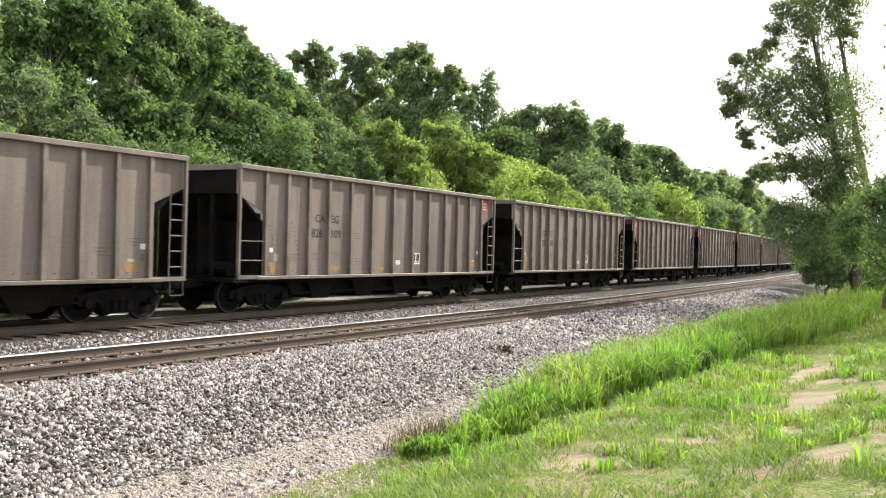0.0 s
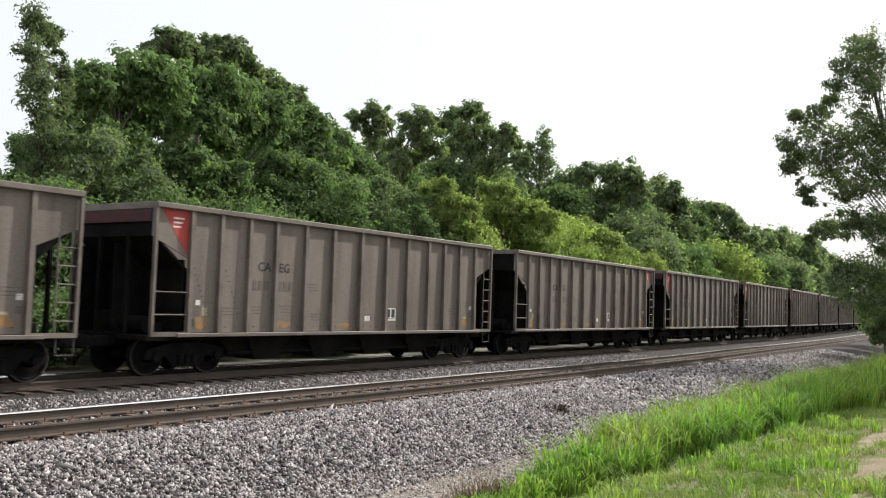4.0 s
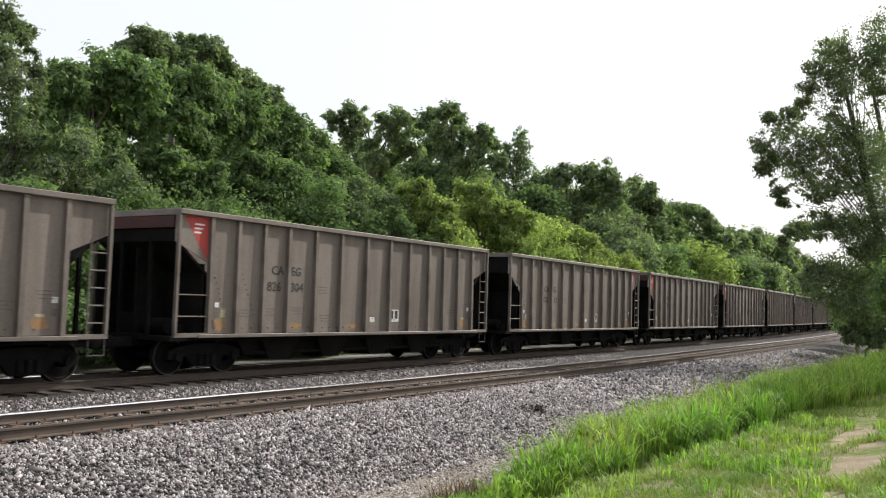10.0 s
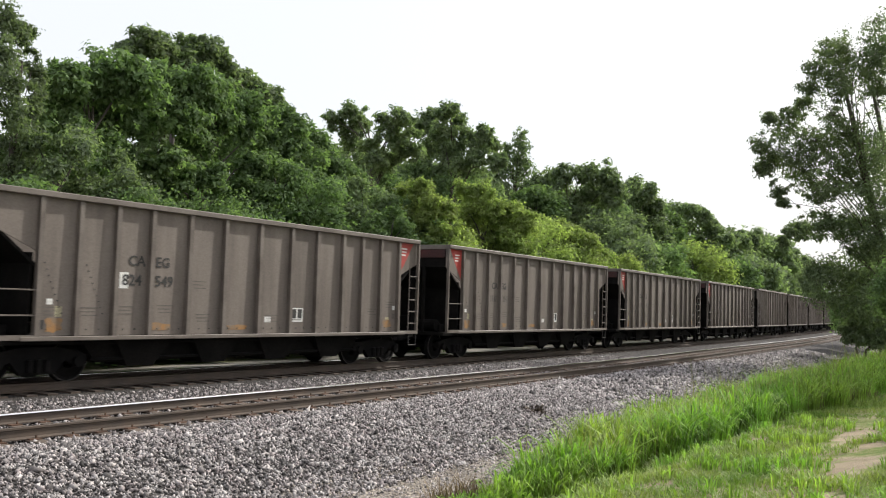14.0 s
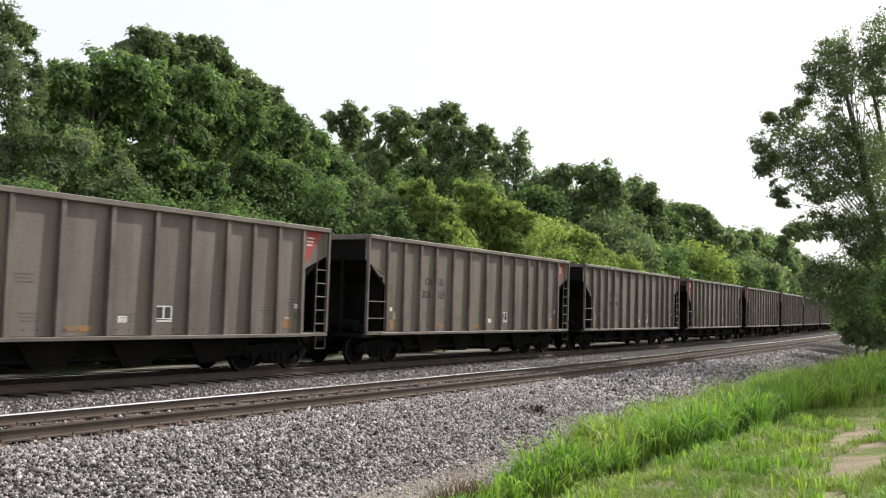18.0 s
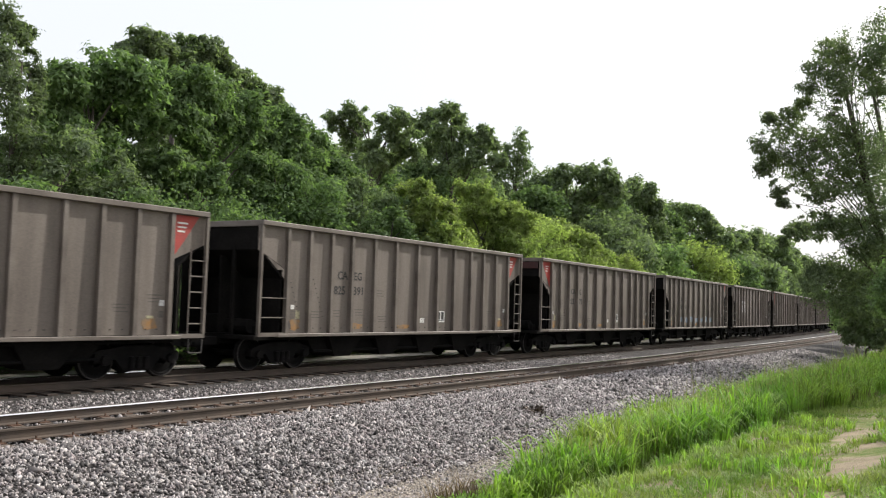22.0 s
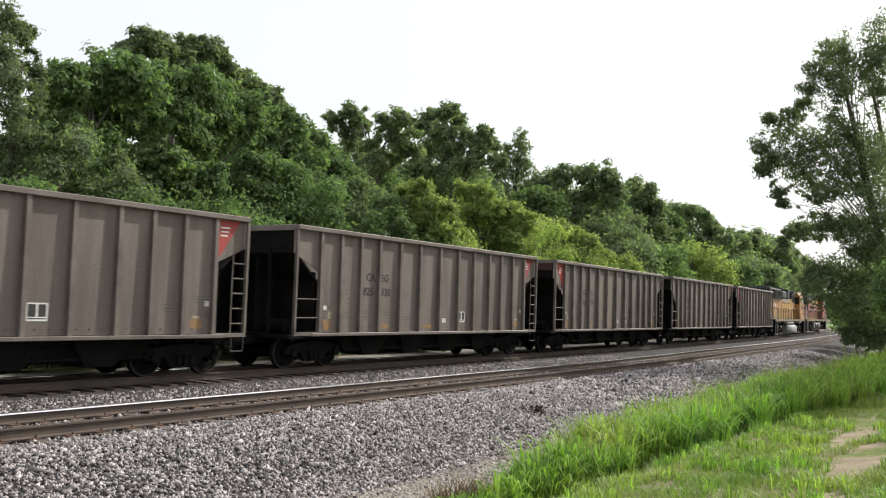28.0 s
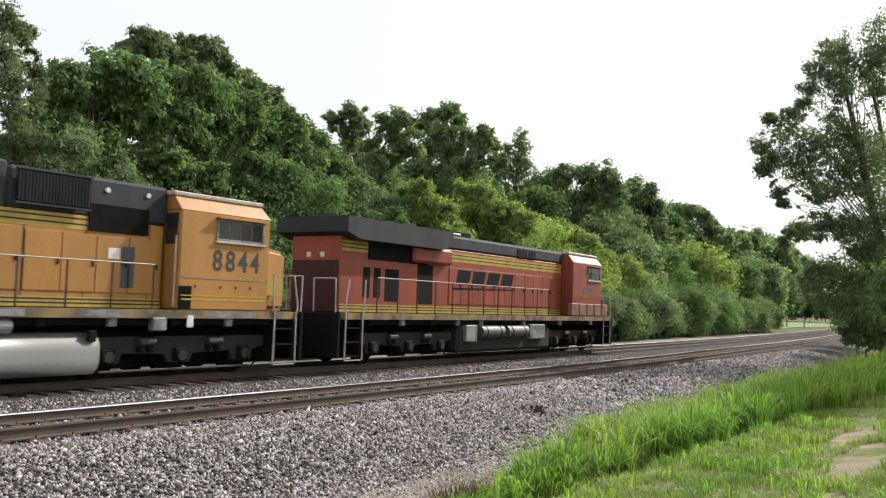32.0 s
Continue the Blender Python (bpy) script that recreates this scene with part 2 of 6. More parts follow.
def ground_material():
    """Dirt lane, verge, pale gravel and grey ballast, each with its own ragged edge."""
    m = bpy.data.materials.new("ground_surface")
    m.use_nodes = True
    n, l = m.node_tree.nodes, m.node_tree.links
    b = n["Principled BSDF"]
    b.inputs["Roughness"].default_value = 0.95
    b.inputs["Specular IOR Level"].default_value = 0.2
    co = n.new("ShaderNodeTexCoord")
    xyz = n.new("ShaderNodeSeparateXYZ")
    l.new(co.outputs["Object"], xyz.inputs[0])

    def noise_node(scale, detail=5):
        t = n.new("ShaderNodeTexNoise")
        t.inputs["Scale"].default_value, t.inputs["Detail"].default_value = scale, detail
        l.new(co.outputs["Object"], t.inputs["Vector"])
        return t.outputs["Fac"]

    def math_node(op, a, c):
        t = n.new("ShaderNodeMath")
        t.operation = op
        for i, v in enumerate((a, c)):
            if isinstance(v, (int, float)):
                t.inputs[i].default_value = v
            else:
                l.new(v, t.inputs[i])
        return t.outputs[0]

    def step(value, a, c):
        t = n.new("ShaderNodeMapRange")
        t.interpolation_type = "SMOOTHSTEP"
        t.inputs["From Min"].default_value, t.inputs["From Max"].default_value = a, c
        l.new(value, t.inputs["Value"])
        return t.outputs[0]

    def mix(fac, a, c):
        t = n.new("ShaderNodeMixRGB")
        for key, v in (("Fac", fac), ("Color1", a), ("Color2", c)):
            if isinstance(v, tuple):
                t.inputs[key].default_value = (*v, 1)
            elif isinstance(v, float):
                t.inputs[key].default_value = v
            else:
                l.new(v, t.inputs[key])
        return t.outputs[0]

    across = math_node("ADD", xyz.outputs["Y"], math_node("MULTIPLY", math_node("SUBTRACT", noise_node(0.9), 0.5), 2.2))
    pebble = n.new("ShaderNodeTexVoronoi")
    pebble.inputs["Scale"].default_value = 22
    l.new(co.outputs["Object"], pebble.inputs["Vector"])
    cell = n.new("ShaderNodeSeparateXYZ")
    l.new(pebble.outputs["Color"], cell.inputs[0])
    dirt = mix(step(noise_node(1.3), 0.4, 0.65), (0.35, 0.285, 0.195), (0.26, 0.205, 0.14))
    green = mix(step(noise_node(6.0), 0.35, 0.65), (0.115, 0.165, 0.035), (0.20, 0.21, 0.075))
    verge = mix(step(noise_node(0.8, 7), 0.45, 0.56), green, dirt)
    gravel = mix(cell.outputs[0], (0.15, 0.13, 0.112), (0.36, 0.32, 0.27))
    # darker than the stones: the shade in the gaps between them is painted here
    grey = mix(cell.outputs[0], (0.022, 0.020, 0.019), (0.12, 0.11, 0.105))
    c = mix(step(across, 5.2, 6.0), verge, gravel)
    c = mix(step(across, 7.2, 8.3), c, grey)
    # dark band under the train: coal dust with the train's shadow painted in
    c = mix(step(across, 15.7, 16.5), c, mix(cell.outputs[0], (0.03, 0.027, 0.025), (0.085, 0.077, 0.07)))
    c = mix(step(across, 18.9, 19.6), c, mix(cell.outputs[1], (0.22, 0.2, 0.175), (0.36, 0.335, 0.30)))
    back = mix(step(noise_node(0.5), 0.4, 0.6), (0.085, 0.10, 0.035), (0.16, 0.13, 0.085))
    c = mix(step(across, 21.6, 22.4), c, back)
    l.new(c, b.inputs["Base Color"])
    bp = n.new("ShaderNodeBump")
    bp.inputs["Strength"].default_value, bp.inputs["Distance"].default_value = 0.9, 0.03
    l.new(math_node("ADD", pebble.outputs["Distance"], noise_node(60)), bp.inputs["Height"])
    l.new(bp.outputs[0], b.inputs["Normal"])
    return m


def sheet_axis(parts):
    out = []
    for a, c, d in parts:
        k = int(round((c - a) / d))
        out += [a + (c - a) * i / k for i in range(k)]
    return out + [parts[-1][1]]


gx = sheet_axis([(-1500, -100, 100), (-100, -10, 6), (-10, 45, 0.4), (45, 140, 1.5), (140, 800, 20), (800, 2600, 150)])
gy = sheet_axis([(-1500, -60, 90), (-60, -4, 4), (-4, 24, 0.4), (24, 60, 3), (60, 400, 20), (400, 2200, 150)])
gv = [(x, y, ground_height(x, y)) for x in gx for y in gy]
k = len(gy)
gf = [(i * k + j, (i + 1) * k + j, (i + 1) * k + j + 1, i * k + j + 1) for i in range(len(gx) - 1) for j in range(k - 1)]
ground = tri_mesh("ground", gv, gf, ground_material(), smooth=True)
tagged(ground, "dirt lane, grassy verge and sloping grey ballast bank", "ground", kind="structure")

rng = np.random.default_rng(7)


def stones(name, spots, size, mat, label):
    """Angular stones lying on the ground at the spots given."""
    k = len(spots)
    base = np.array([(1, 0, 0), (-1, 0, 0), (0, 1, 0), (0, -1, 0), (0, 0, 1), (0, 0, -1)], dtype=float)
    v = base[None] * rng.uniform(0.55, 1.15, (k, 6, 1)) + rng.normal(0, 0.22, (k, 6, 3))
    v *= (size * rng.lognormal(0, 0.32, (k, 1)))[:, None] * 0.5 * rng.uniform(0.7, 1.3, (k, 1, 3))
    a, t = rng.uniform(0, 6.28, k), rng.uniform(-0.9, 0.9, k)
    ca, sa, ct, st = np.cos(a), np.sin(a), np.cos(t), np.sin(t)
    x = v[:, :, 0] * ct[:, None] - v[:, :, 2] * st[:, None]
    z = v[:, :, 0] * st[:, None] + v[:, :, 2] * ct[:, None]
    v = np.stack([x * ca[:, None] - v[:, :, 1] * sa[:, None], x * sa[:, None] + v[:, :, 1] * ca[:, None], z], -1) + spots[:, None]
    f = np.array([(0, 2, 4), (2, 1, 4), (1, 3, 4), (3, 0, 4), (2, 0, 5), (1, 2, 5), (3, 1, 5), (0, 3, 5)])
    f = (f[None] + (np.arange(k) * 6)[:, None, None]).reshape(-1, 3)
    ob = tri_mesh(name, v.reshape(-1, 3), f, mat)
    return tagged(ob, label, "ballast", kind="stuff")


def scatter(count, x0, x1, y0, y1, lift=0.0, squeeze=1.0):
    x = x0 + (x1 - x0) * rng.random(count) ** squeeze
    y = rng.uniform(y0, y1, count)
    y = y + np.array([bank_shift(a, b) for a, b in zip(x, y)])
    z = np.array([ground_height(a, b) for a, b in zip(x, y)])
    return np.stack([x, y, z + lift], -1)


M["pebble"] = material("pale_pebble", (0.40, 0.35, 0.29), 0.9, 0, 0.2, 5, 40, 0.3, 0.01, (0.30, 0.25, 0.205), island=0.35)
near_bank = np.concatenate([scatter(41000, 3, 22, 7.4, 10.7, 0.022), scatter(6500, 4, 24, 6.3, 7.6, 0.0)])
far_bank = scatter(17000, 22, 60, 7.6, 10.8, 0.015, 1.4)
between = scatter(19000, 6, 40, 10.4, 15.6, 0.015, 1.3)
stones("ballast_bank", np.concatenate([near_bank, between]), 0.052, M["stone"], "loose grey and purplish crushed stone beside the rails")
stones("ballast_bank", far_bank, 0.085, M["stone"], "loose grey crushed stone on the embankment further along")
stones("gravel_toe", scatter(21000, 4, 26, 5.5, 8.0, 0.0), 0.036, M["pebble"], "small pale tan gravel at the foot of the bank")

# ---- tracks ----
RAIL = [(-0.07, -0.18), (-0.07, -0.165), (-0.012, -0.145), (-0.010, -0.045), (-0.036, -0.034), (-0.036, -0.006), (-0.03, -0.001),
        (0.03, -0.001), (0.036, -0.006), (0.036, -0.034), (0.010, -0.045), (0.012, -0.145), (0.07, -0.165), (0.07, -0.18)]


def sweep(profile, y, stops, close=True):
    v, f, k = [], [], len(profile)
    for s in stops:
        m = on_track(s, y)
        v += [m @ Vector((0, a, c)) for a, c in profile]
    for i in range(len(stops) - 1):
        for j in range(k if close else k - 1):
            f.append((i * k + j, i * k + (j + 1) % k, (i + 1) * k + (j + 1) % k, (i + 1) * k + j))
    return v, f


stops = sheet_axis([(-60, 0, 6), (0, 50, 1.25), (50, 112, 2), (112, 800, 30)])
for y, nick in ((NEAR_Y, "empty"), (FAR_Y, "busy")):
    track = empty("railway_track")
    tagged(track, "single railway track with brown rails on wooden ties, " + ("empty" if nick == "empty" else "under the train"), "railway track",
           kind="structure")
    for side in (-0.7525, 0.7525):
        v, f = sweep([(a + side, c) for a, c in RAIL], y, stops)
        rail = raw("rail", v, f, M["rail_side"], track)
        g = -1 if side > 0 else 1  # towards the middle of the track, where flanges polish the rail
        worn = [(0.004, 0.0005), (0.022, 0.001), (0.031, -0.002), (0.0375, -0.010), (0.040, -0.030)]
        v, f = sweep([(side + g * a, c) for a, c in worn], y, stops, False)
        top = raw("running_surface", v, f, M["rail_top"], rail, "polished bright steel rail head")
        top.data.polygons.foreach_set("use_smooth", np.ones(len(f), dtype=bool))
    proto, rest = None, bmesh.new()
    plates = bmesh.new()
    for i in range(-30, 330):
        s = i * 0.53
        m = on_track(s, y + rng.uniform(-0.05, 0.05), rng.uniform(-0.006, 0.004)) @ Matrix.Rotation(rng.uniform(-0.03, 0.03), 4, "Z")
        if nick == "empty" and 4 < s < 84:
            if proto is None:
                proto = part("tie", boxes((-0.115, 0.115, -1.3, 1.3, -0.36, -0.187), bevel=0.012), M["tie"], track)
                proto.matrix_basis = m
            else:
                share("tie", proto, track, m)
            for side in (-0.7525, 0.7525):
                for a, c, d, e, z0, z1 in ((-0.09, 0.09, -0.17, 0.17, -0.186, -0.172), (-0.05, -0.03, 0.085, 0.105, -0.175, -0.13),
                                           (0.03, 0.05, -0.105, -0.085, -0.175, -0.13)):
                    for vv in box(plates, a, c, d + side, e + side, z0, z1):
                        vv.co = m @ vv.co
        else:
            for vv in box(rest, -0.115, 0.115, -1.3, 1.3, -0.36, -0.187):
                vv.co = m @ vv.co
    tagged(part("ties", rest, M["tie"], track), kind="stuff")
    if len(plates.verts):
        tagged(part("tie_plates", plates, M["plate"], track, "rusty tie plates and spikes"), kind="stuff")

# ---- trees ----


def leaf_material(name, color, second, pass_light=0.4):
    return material(name, color, 0.8, 0, 0.3, 0.35, 3, 0, 0, second, island=0.3, each=0.15, through_light=pass_light, gloss=0.12)


LEAF = dict(
    dark=leaf_material("deep_green_leaf", (0.130, 0.185, 0.093), (0.162, 0.222, 0.105), 0.45),
    # mid is greyed: haze over the far trees is put into the leaf colour
    mid=leaf_material("green_leaf", (0.168, 0.208, 0.135), (0.195, 0.235, 0.14), 0.5),
    light=leaf_material("yellow_green_leaf", (0.275, 0.32, 0.125), (0.22, 0.27, 0.11), 0.5),
    airy=leaf_material("dull_green_leaf", (0.13, 0.16, 0.105), (0.15, 0.18, 0.11), 0.45),
    grey=leaf_material("grey_green_leaf", (0.165, 0.195, 0.125), (0.135, 0.165, 0.10), 0.5),
)
M["bark"] = material("grey_brown_bark", (0.10, 0.085, 0.07), 0.95, 0, 0.35, 2, 25, 0.6, 0.02, (0.06, 0.05, 0.042), streak=0.2)


def leaves(centres, radii, per, size, flat=0.75, droop=0.25):
    """Small pointed leaves that shingle the clumps round the centres; gives vertices and faces."""
    k = len(centres) * per
    c = np.repeat(np.asarray(centres), per, 0)
    r = np.repeat(np.asarray(radii), per)[:, None]
    d = rng.normal(0, 1, (k, 3))
    d /= np.linalg.norm(d, axis=1, keepdims=True)
    p = c + d * r * np.clip(rng.normal(0.78, 0.36, (k, 1)), 0.05, 1.5) * np.array([1, 1, flat])
    face = d + rng.normal(0, 0.48, (k, 3)) + np.array([0, 0, 0.45])
    face /= np.linalg.norm(face, axis=1, keepdims=True)
    out = rng.normal(0, 0.8, (k, 3)) + d * 0.5 + np.array([0, 0, -droop])
    out -= face * np.sum(out * face, 1, keepdims=True)
    out /= np.linalg.norm(out, axis=1, keepdims=True) + 1e-6
    side = np.cross(face, out)
    ln = (size * rng.uniform(0.65, 1.35, (k, 1)))
    w = ln * 0.36
    v = np.stack([p - side * w, p + out * ln, p + side * w], 1)
    f = np.arange(k * 3).reshape(k, 3)
    return v.reshape(-1, 3), f


def tree(name, height, radius, bare, lobes, per, size, mat, label, droop=0.25, seed=1, open_crown=0.0):
    """A trunk that forks into limbs, and a crown of leaf clumps in billowing lobes hung on their ends. bare: height of the clear stem."""
    r = np.random.default_rng(seed)
    root = empty(name)
    tagged(root, label, "tree" if height > 5.5 else "shrub")
    bm = bmesh.new()
    half = (height - bare) / 2
    mid = bare + half
    top = Vector((r.normal(0, 0.02) * height, r.normal(0, 0.02) * height, height * 0.75))
    stem = [Vector((0, 0, -0.3)), Vector((r.normal(0, .1), r.normal(0, .1), max(bare, 0.3))), Vector((r.normal(0, .2), r.normal(0, .2), (top.z + bare) / 2)), top]
    w = 0.014 * height + 0.03
    for i in range(3):
        tube(bm, stem[i], stem[i + 1], w * (1 - 0.28 * i), 8, w * (1 - 0.28 * (i + 1)))
    centres, radii = [], []
    for i in range(lobes):
        # spread the lobes evenly over the crown, the upper half fuller
        g = (i + 0.5) / lobes
        z = 1 - 1.75 * g + r.normal(0, 0.08)
        z = max(-0.9, min(1.0, z))
        a = i * 2.399963 + r.normal(0, 0.3)
        flat = math.sqrt(max(0.0, 1 - abs(z) ** 2.8))
        lr = radius * r.uniform(0.27, 0.44)
        q = r.uniform(0.86, 1.0)
        c = Vector((math.cos(a) * flat * (radius - lr * 0.8) * q, math.sin(a) * flat * (radius - lr * 0.8) * q, mid + z * (half - lr * 0.7) * min(q, 1.02)))
        along = min(0.92, max(0.05, (c.z - bare) / max(0.1, top.z - bare) - 0.25))
        f = stem[1].lerp(stem[3], along)
        elbow = f.lerp(c, 0.5) + Vector((r.normal(0, .15), r.normal(0, .15), 0.1 * (c - f).length))
        tube(bm, f, elbow, w * 0.42, 5, w * 0.26)
        tube(bm, elbow, c, w * 0.26, 5, w * 0.1)
        for j in range(9):
            d = r.normal(0, 1, 3) + np.array([c.x / radius, c.y / radius, 0.25]) * 0.9
            d /= np.linalg.norm(d)
            if r.random() < open_crown:
                continue
            e = c + Vector(d) * lr * r.uniform(0.55, 0.95) * (1.25 if r.random() < open_crown else 1.0)
            if e.z < 0.35:
                e.z = 0.35
            centres.append(tuple(e))
            radii.append(lr * r.uniform(0.45, 0.8))
            if j % 3 == 0:
                tube(bm, c, e, w * 0.1, 4, w * 0.04)
    part("trunk", bm, M["bark"], root, "grey-brown trunk and limbs")
    v, f = leaves(centres, radii, per, size, 0.85, droop)
    tri_mesh("crown", v, f, mat, root)
    return root


def stand(ob, x, y, turn=0.0):
    ob.matrix_basis = Matrix.Translation((x, y, ground_height(x, y))) @ Matrix.Rotation(turn, 4, "Z")
    return ob


LOOKS = dict(
    big=("oak_tree", "dark", 2.0, 22, 135, 0.225, "tall broadleaf tree with a dense dark green crown", 0.0),
    mid=("maple_tree", "mid", 1.2, 20, 120, 0.23, "green broadleaf tree at the edge of the wood", 0.0),
    tuft=("ash_tree", "mid", 5.0, 17, 100, 0.27, "tall tree with open tufted crown rising behind the others", 0.2),
    light=("young_tree", "light", 0.4, 20, 120, 0.185, "sunlit yellow-green young tree behind the track", 0.1),
    dark=("dark_tree", "dark", 0.6, 18, 110, 0.21, "low dark green tree in the wood's shade", 0.0),
)
# kind, x, y, height, crown radius
WOOD = [
    ("dark", 30, 38.5, 8.2, 2.9),
    ("dark", 34, 39, 8.4, 2.9),
    ("dark", 26, 37, 7.9, 2.6),
    ("big", 27.7, 40, 12.3, 2.56),
    ("big", 40.6, 41, 13.9, 3.14),
    ("big", 48.1, 45, 15.8, 2.41),
    ("big", 48.3, 42, 13.5, 2.81),
    ("big", 51.8, 42, 12.4, 2.37),
    ("big", 22.5, 36, 9.9, 1.91),
    ("mid", 20.4, 30, 8.6, 1.78),
    ("mid", 22.9, 30, 8.1, 1.77),
    ("big", 36.1, 34, 10.5, 2.44),
    ("big", 37.7, 32, 9.4, 2.45),
    ("tuft", 43.1, 54, 17.5, 2.24),
    ("tuft", 48.1, 54, 19.8, 3.08),
    ("tuft", 43.9, 52, 16.4, 2.32),
    ("tuft", 49.3, 52, 16.9, 1.99),
    ("tuft", 75.3, 62, 19.3, 2.36),
    ("tuft", 79.3, 62, 20.2, 3.3),
    ("tuft", 87.4, 62, 20.2, 4.22),
    ("tuft", 97.7, 62, 22.2, 5.14),
    ("tuft", 106.4, 62, 22.2, 4.41),
    ("tuft", 112.1, 62, 21.7, 3.3),
    ("big", 74.9, 56, 17.4, 4.01),
    ("big", 83.6, 56, 18.3, 5.04),
    ("big", 93.8, 56, 18.8, 4.7),
    ("dark", 43.8, 30, 8.8, 1.9),
    ("mid", 41.8, 32, 10.0, 2.25),
    ("dark", 42.2, 29, 8.2, 1.92),
    ("light", 49.2, 28, 9.2, 2.51),
    ("light", 53.5, 28, 9.2, 2.37),
    ("light", 57.6, 27.5, 8.7, 2.64),
    ("light", 61.6, 27, 8.3, 2.48),
    ("light", 65.4, 26.5, 7.2, 1.89),
    ("dark", 39.2, 28, 7.8, 1.72),
    ("big", 95.1, 46, 17.1, 3.61),
    ("big", 106.9, 48, 18.8, 3.99),
    ("big", 119.1, 48, 20.5, 4.98),
    ("big", 134.2, 48, 20.7, 4.49),
    ("big", 147.6, 48, 19.6, 4.53),
    ("mid", 94.3, 36, 13.7, 4.26),
    ("mid", 244.5, 60, 24.8, 6.51),
    ("mid", 294.5, 66, 29.9, 8.57),
    ("mid", 349.5, 70, 32.4, 9.56),
    ("mid", 407.6, 74, 30.9, 8.83),
    ("mid", 89.9, 33, 11.0, 4.03),
    ("dark", 103.4, 34, 10.9, 4.39),
    ("light", 126.4, 36, 12.1, 5.61),
    ("dark", 161.2, 40, 12.6, 5.43),
    ("mid", 202.1, 44, 14.6, 5.86),
    ("dark", 85.2, 30, 6.0, 3.29),
    ("mid", 257.7, 50, 14.1, 5.97),
    ("dark", 16.9, 27, 6.1, 1.64),
    ("dark", 22.6, 28, 6.5, 2.19),
    ("dark", 27.1, 28, 6.9, 2.44),
    ("dark", 58, 5.6, 5.5, 2.5),
    ("dark", 52, 3.9, 6.2, 2.67),
    ("dark", 66, 7.6, 4.4, 1.8),
    ("dark", 40, 2.2, 5.5, 2.02),
    ("dark", 75, 6.9, 5.8, 3.02),
    ("mid", 46, 5.0, 2.8, 1.07),
    ("dark", 320, 59, 10, 4.5),
    ("dark", 324, 53, 9, 4.5),
    ("dark", 320, 47, 9.5, 4.5),
    ("dark", 326, 41, 9, 4.5),
    ("big", 642.7, 110, 35.9, 15.14),
    ("big", 585.7, 112, 33.5, 13.95),
]
for i, (kind, x, y, h, r) in enumerate(WOOD):
    name, leaf, bare, lobes, per, size, label, gaps = LOOKS[kind]
    bulk = max(0.35, min(1.6, r * h / 55))
    far = max(0.68, math.hypot(x, y) / 60)
    t = tree(name, h, r, min(bare, h * 0.4), max(9, int(1.35 * lobes * bulk ** 0.5)), max(24, int(0.85 * per * bulk ** 0.45 / far ** 1.2)), size * far, LEAF[leaf], label,
             droop=0.3, seed=100 + i, open_crown=gaps)
    stand(t, x, y)

def shaped_tree(name, lobes, bole, per, size, mat, label, seed, clumps, hang):
    """A tree whose crown is a set of separate boughs: (x, y, z, radius) of each from the foot of the trunk. hang: how far sprays droop."""
    r = np.random.default_rng(seed)
    root = empty(name)
    tagged(root, label, "tree")
    bm = bmesh.new()
    high = max(b[2] for b in lobes)
    w = 0.10 + 0.013 * high
    cx, cy = np.mean([b[0] for b in lobes]), np.mean([b[1] for b in lobes])
    foot, fork, tip = Vector((0, 0, -0.3)), Vector((-0.2, 0.2, bole)), Vector((cx * 0.7, cy * 0.7, high * 0.86))
    tube(bm, foot, fork, w, 9, w * 0.8)
    tube(bm, fork, tip, w * 0.8, 8, w * 0.2)
    centres, radii = [], []
    for i, (x, y, z, lr) in enumerate(lobes):
        c = Vector((x, y, z))
        f = fork.lerp(tip, min(0.9, max(0.0, (z - bole) / (tip.z - bole) - 0.4)))
        elbow = f.lerp(c, r.uniform(0.4, 0.65)) + Vector((r.normal(0, 0.3), r.normal(0, 0.3), r.uniform(0.05, 0.28) * (c - f).length))
        thin = 0.4 if hang > 0.4 else 1.0
        tube(bm, f, elbow, w * 0.22 * thin, 6, w * 0.14 * thin)
        tube(bm, elbow, c, w * 0.14 * thin, 5, w * 0.05 * thin)
        lr *= 1.45
        for j in range(clumps * 2):
            d = r.normal(0, 1, 3)
            d[2] *= 0.8
            d /= np.linalg.norm(d)
            e = c + Vector(d) * lr * r.uniform(0.25, 1.0)
            if j % 3 == 0:
                tube(bm, c, e, w * 0.05, 4, w * 0.02)
            centres.append((e.x, e.y, e.z - hang * lr * r.random()))
            radii.append(lr * (r.uniform(0.35, 0.7) if hang > 0.4 else r.uniform(0.22, 0.46)))
        for q in (0.25, 0.55, 0.8):  # sprays along the limb
            e = elbow.lerp(c, q) + Vector(r.normal(0, 0.35, 3)) * lr
            centres.append((e.x, e.y, e.z - 0.3 * hang))
            radii.append(lr * r.uniform(0.3, 0.55))
        # foliage that joins this bough to its nearest neighbours
        near = sorted(lobes, key=lambda b: (b[0] - x) ** 2 + (b[1] - y) ** 2 + (b[2] - z) ** 2)[1:4]
        for b in near:
            for j in range(2):
                q = r.uniform(0.3, 0.7)
                e = c.lerp(Vector(b[:3]), q) + Vector(r.normal(0, 0.3, 3)) * lr
                centres.append(tuple(e))
                radii.append(lr * r.uniform(0.25, 0.45))
    part("trunk", bm, M["bark"], root, "dark limbs and trunk")
    v, f = leaves(centres, radii, int(per * (0.55 if hang > 0.4 else 0.8)), size, 0.75, 0.4 + hang)
    tri_mesh("crown", v, f, mat, root)
    return root


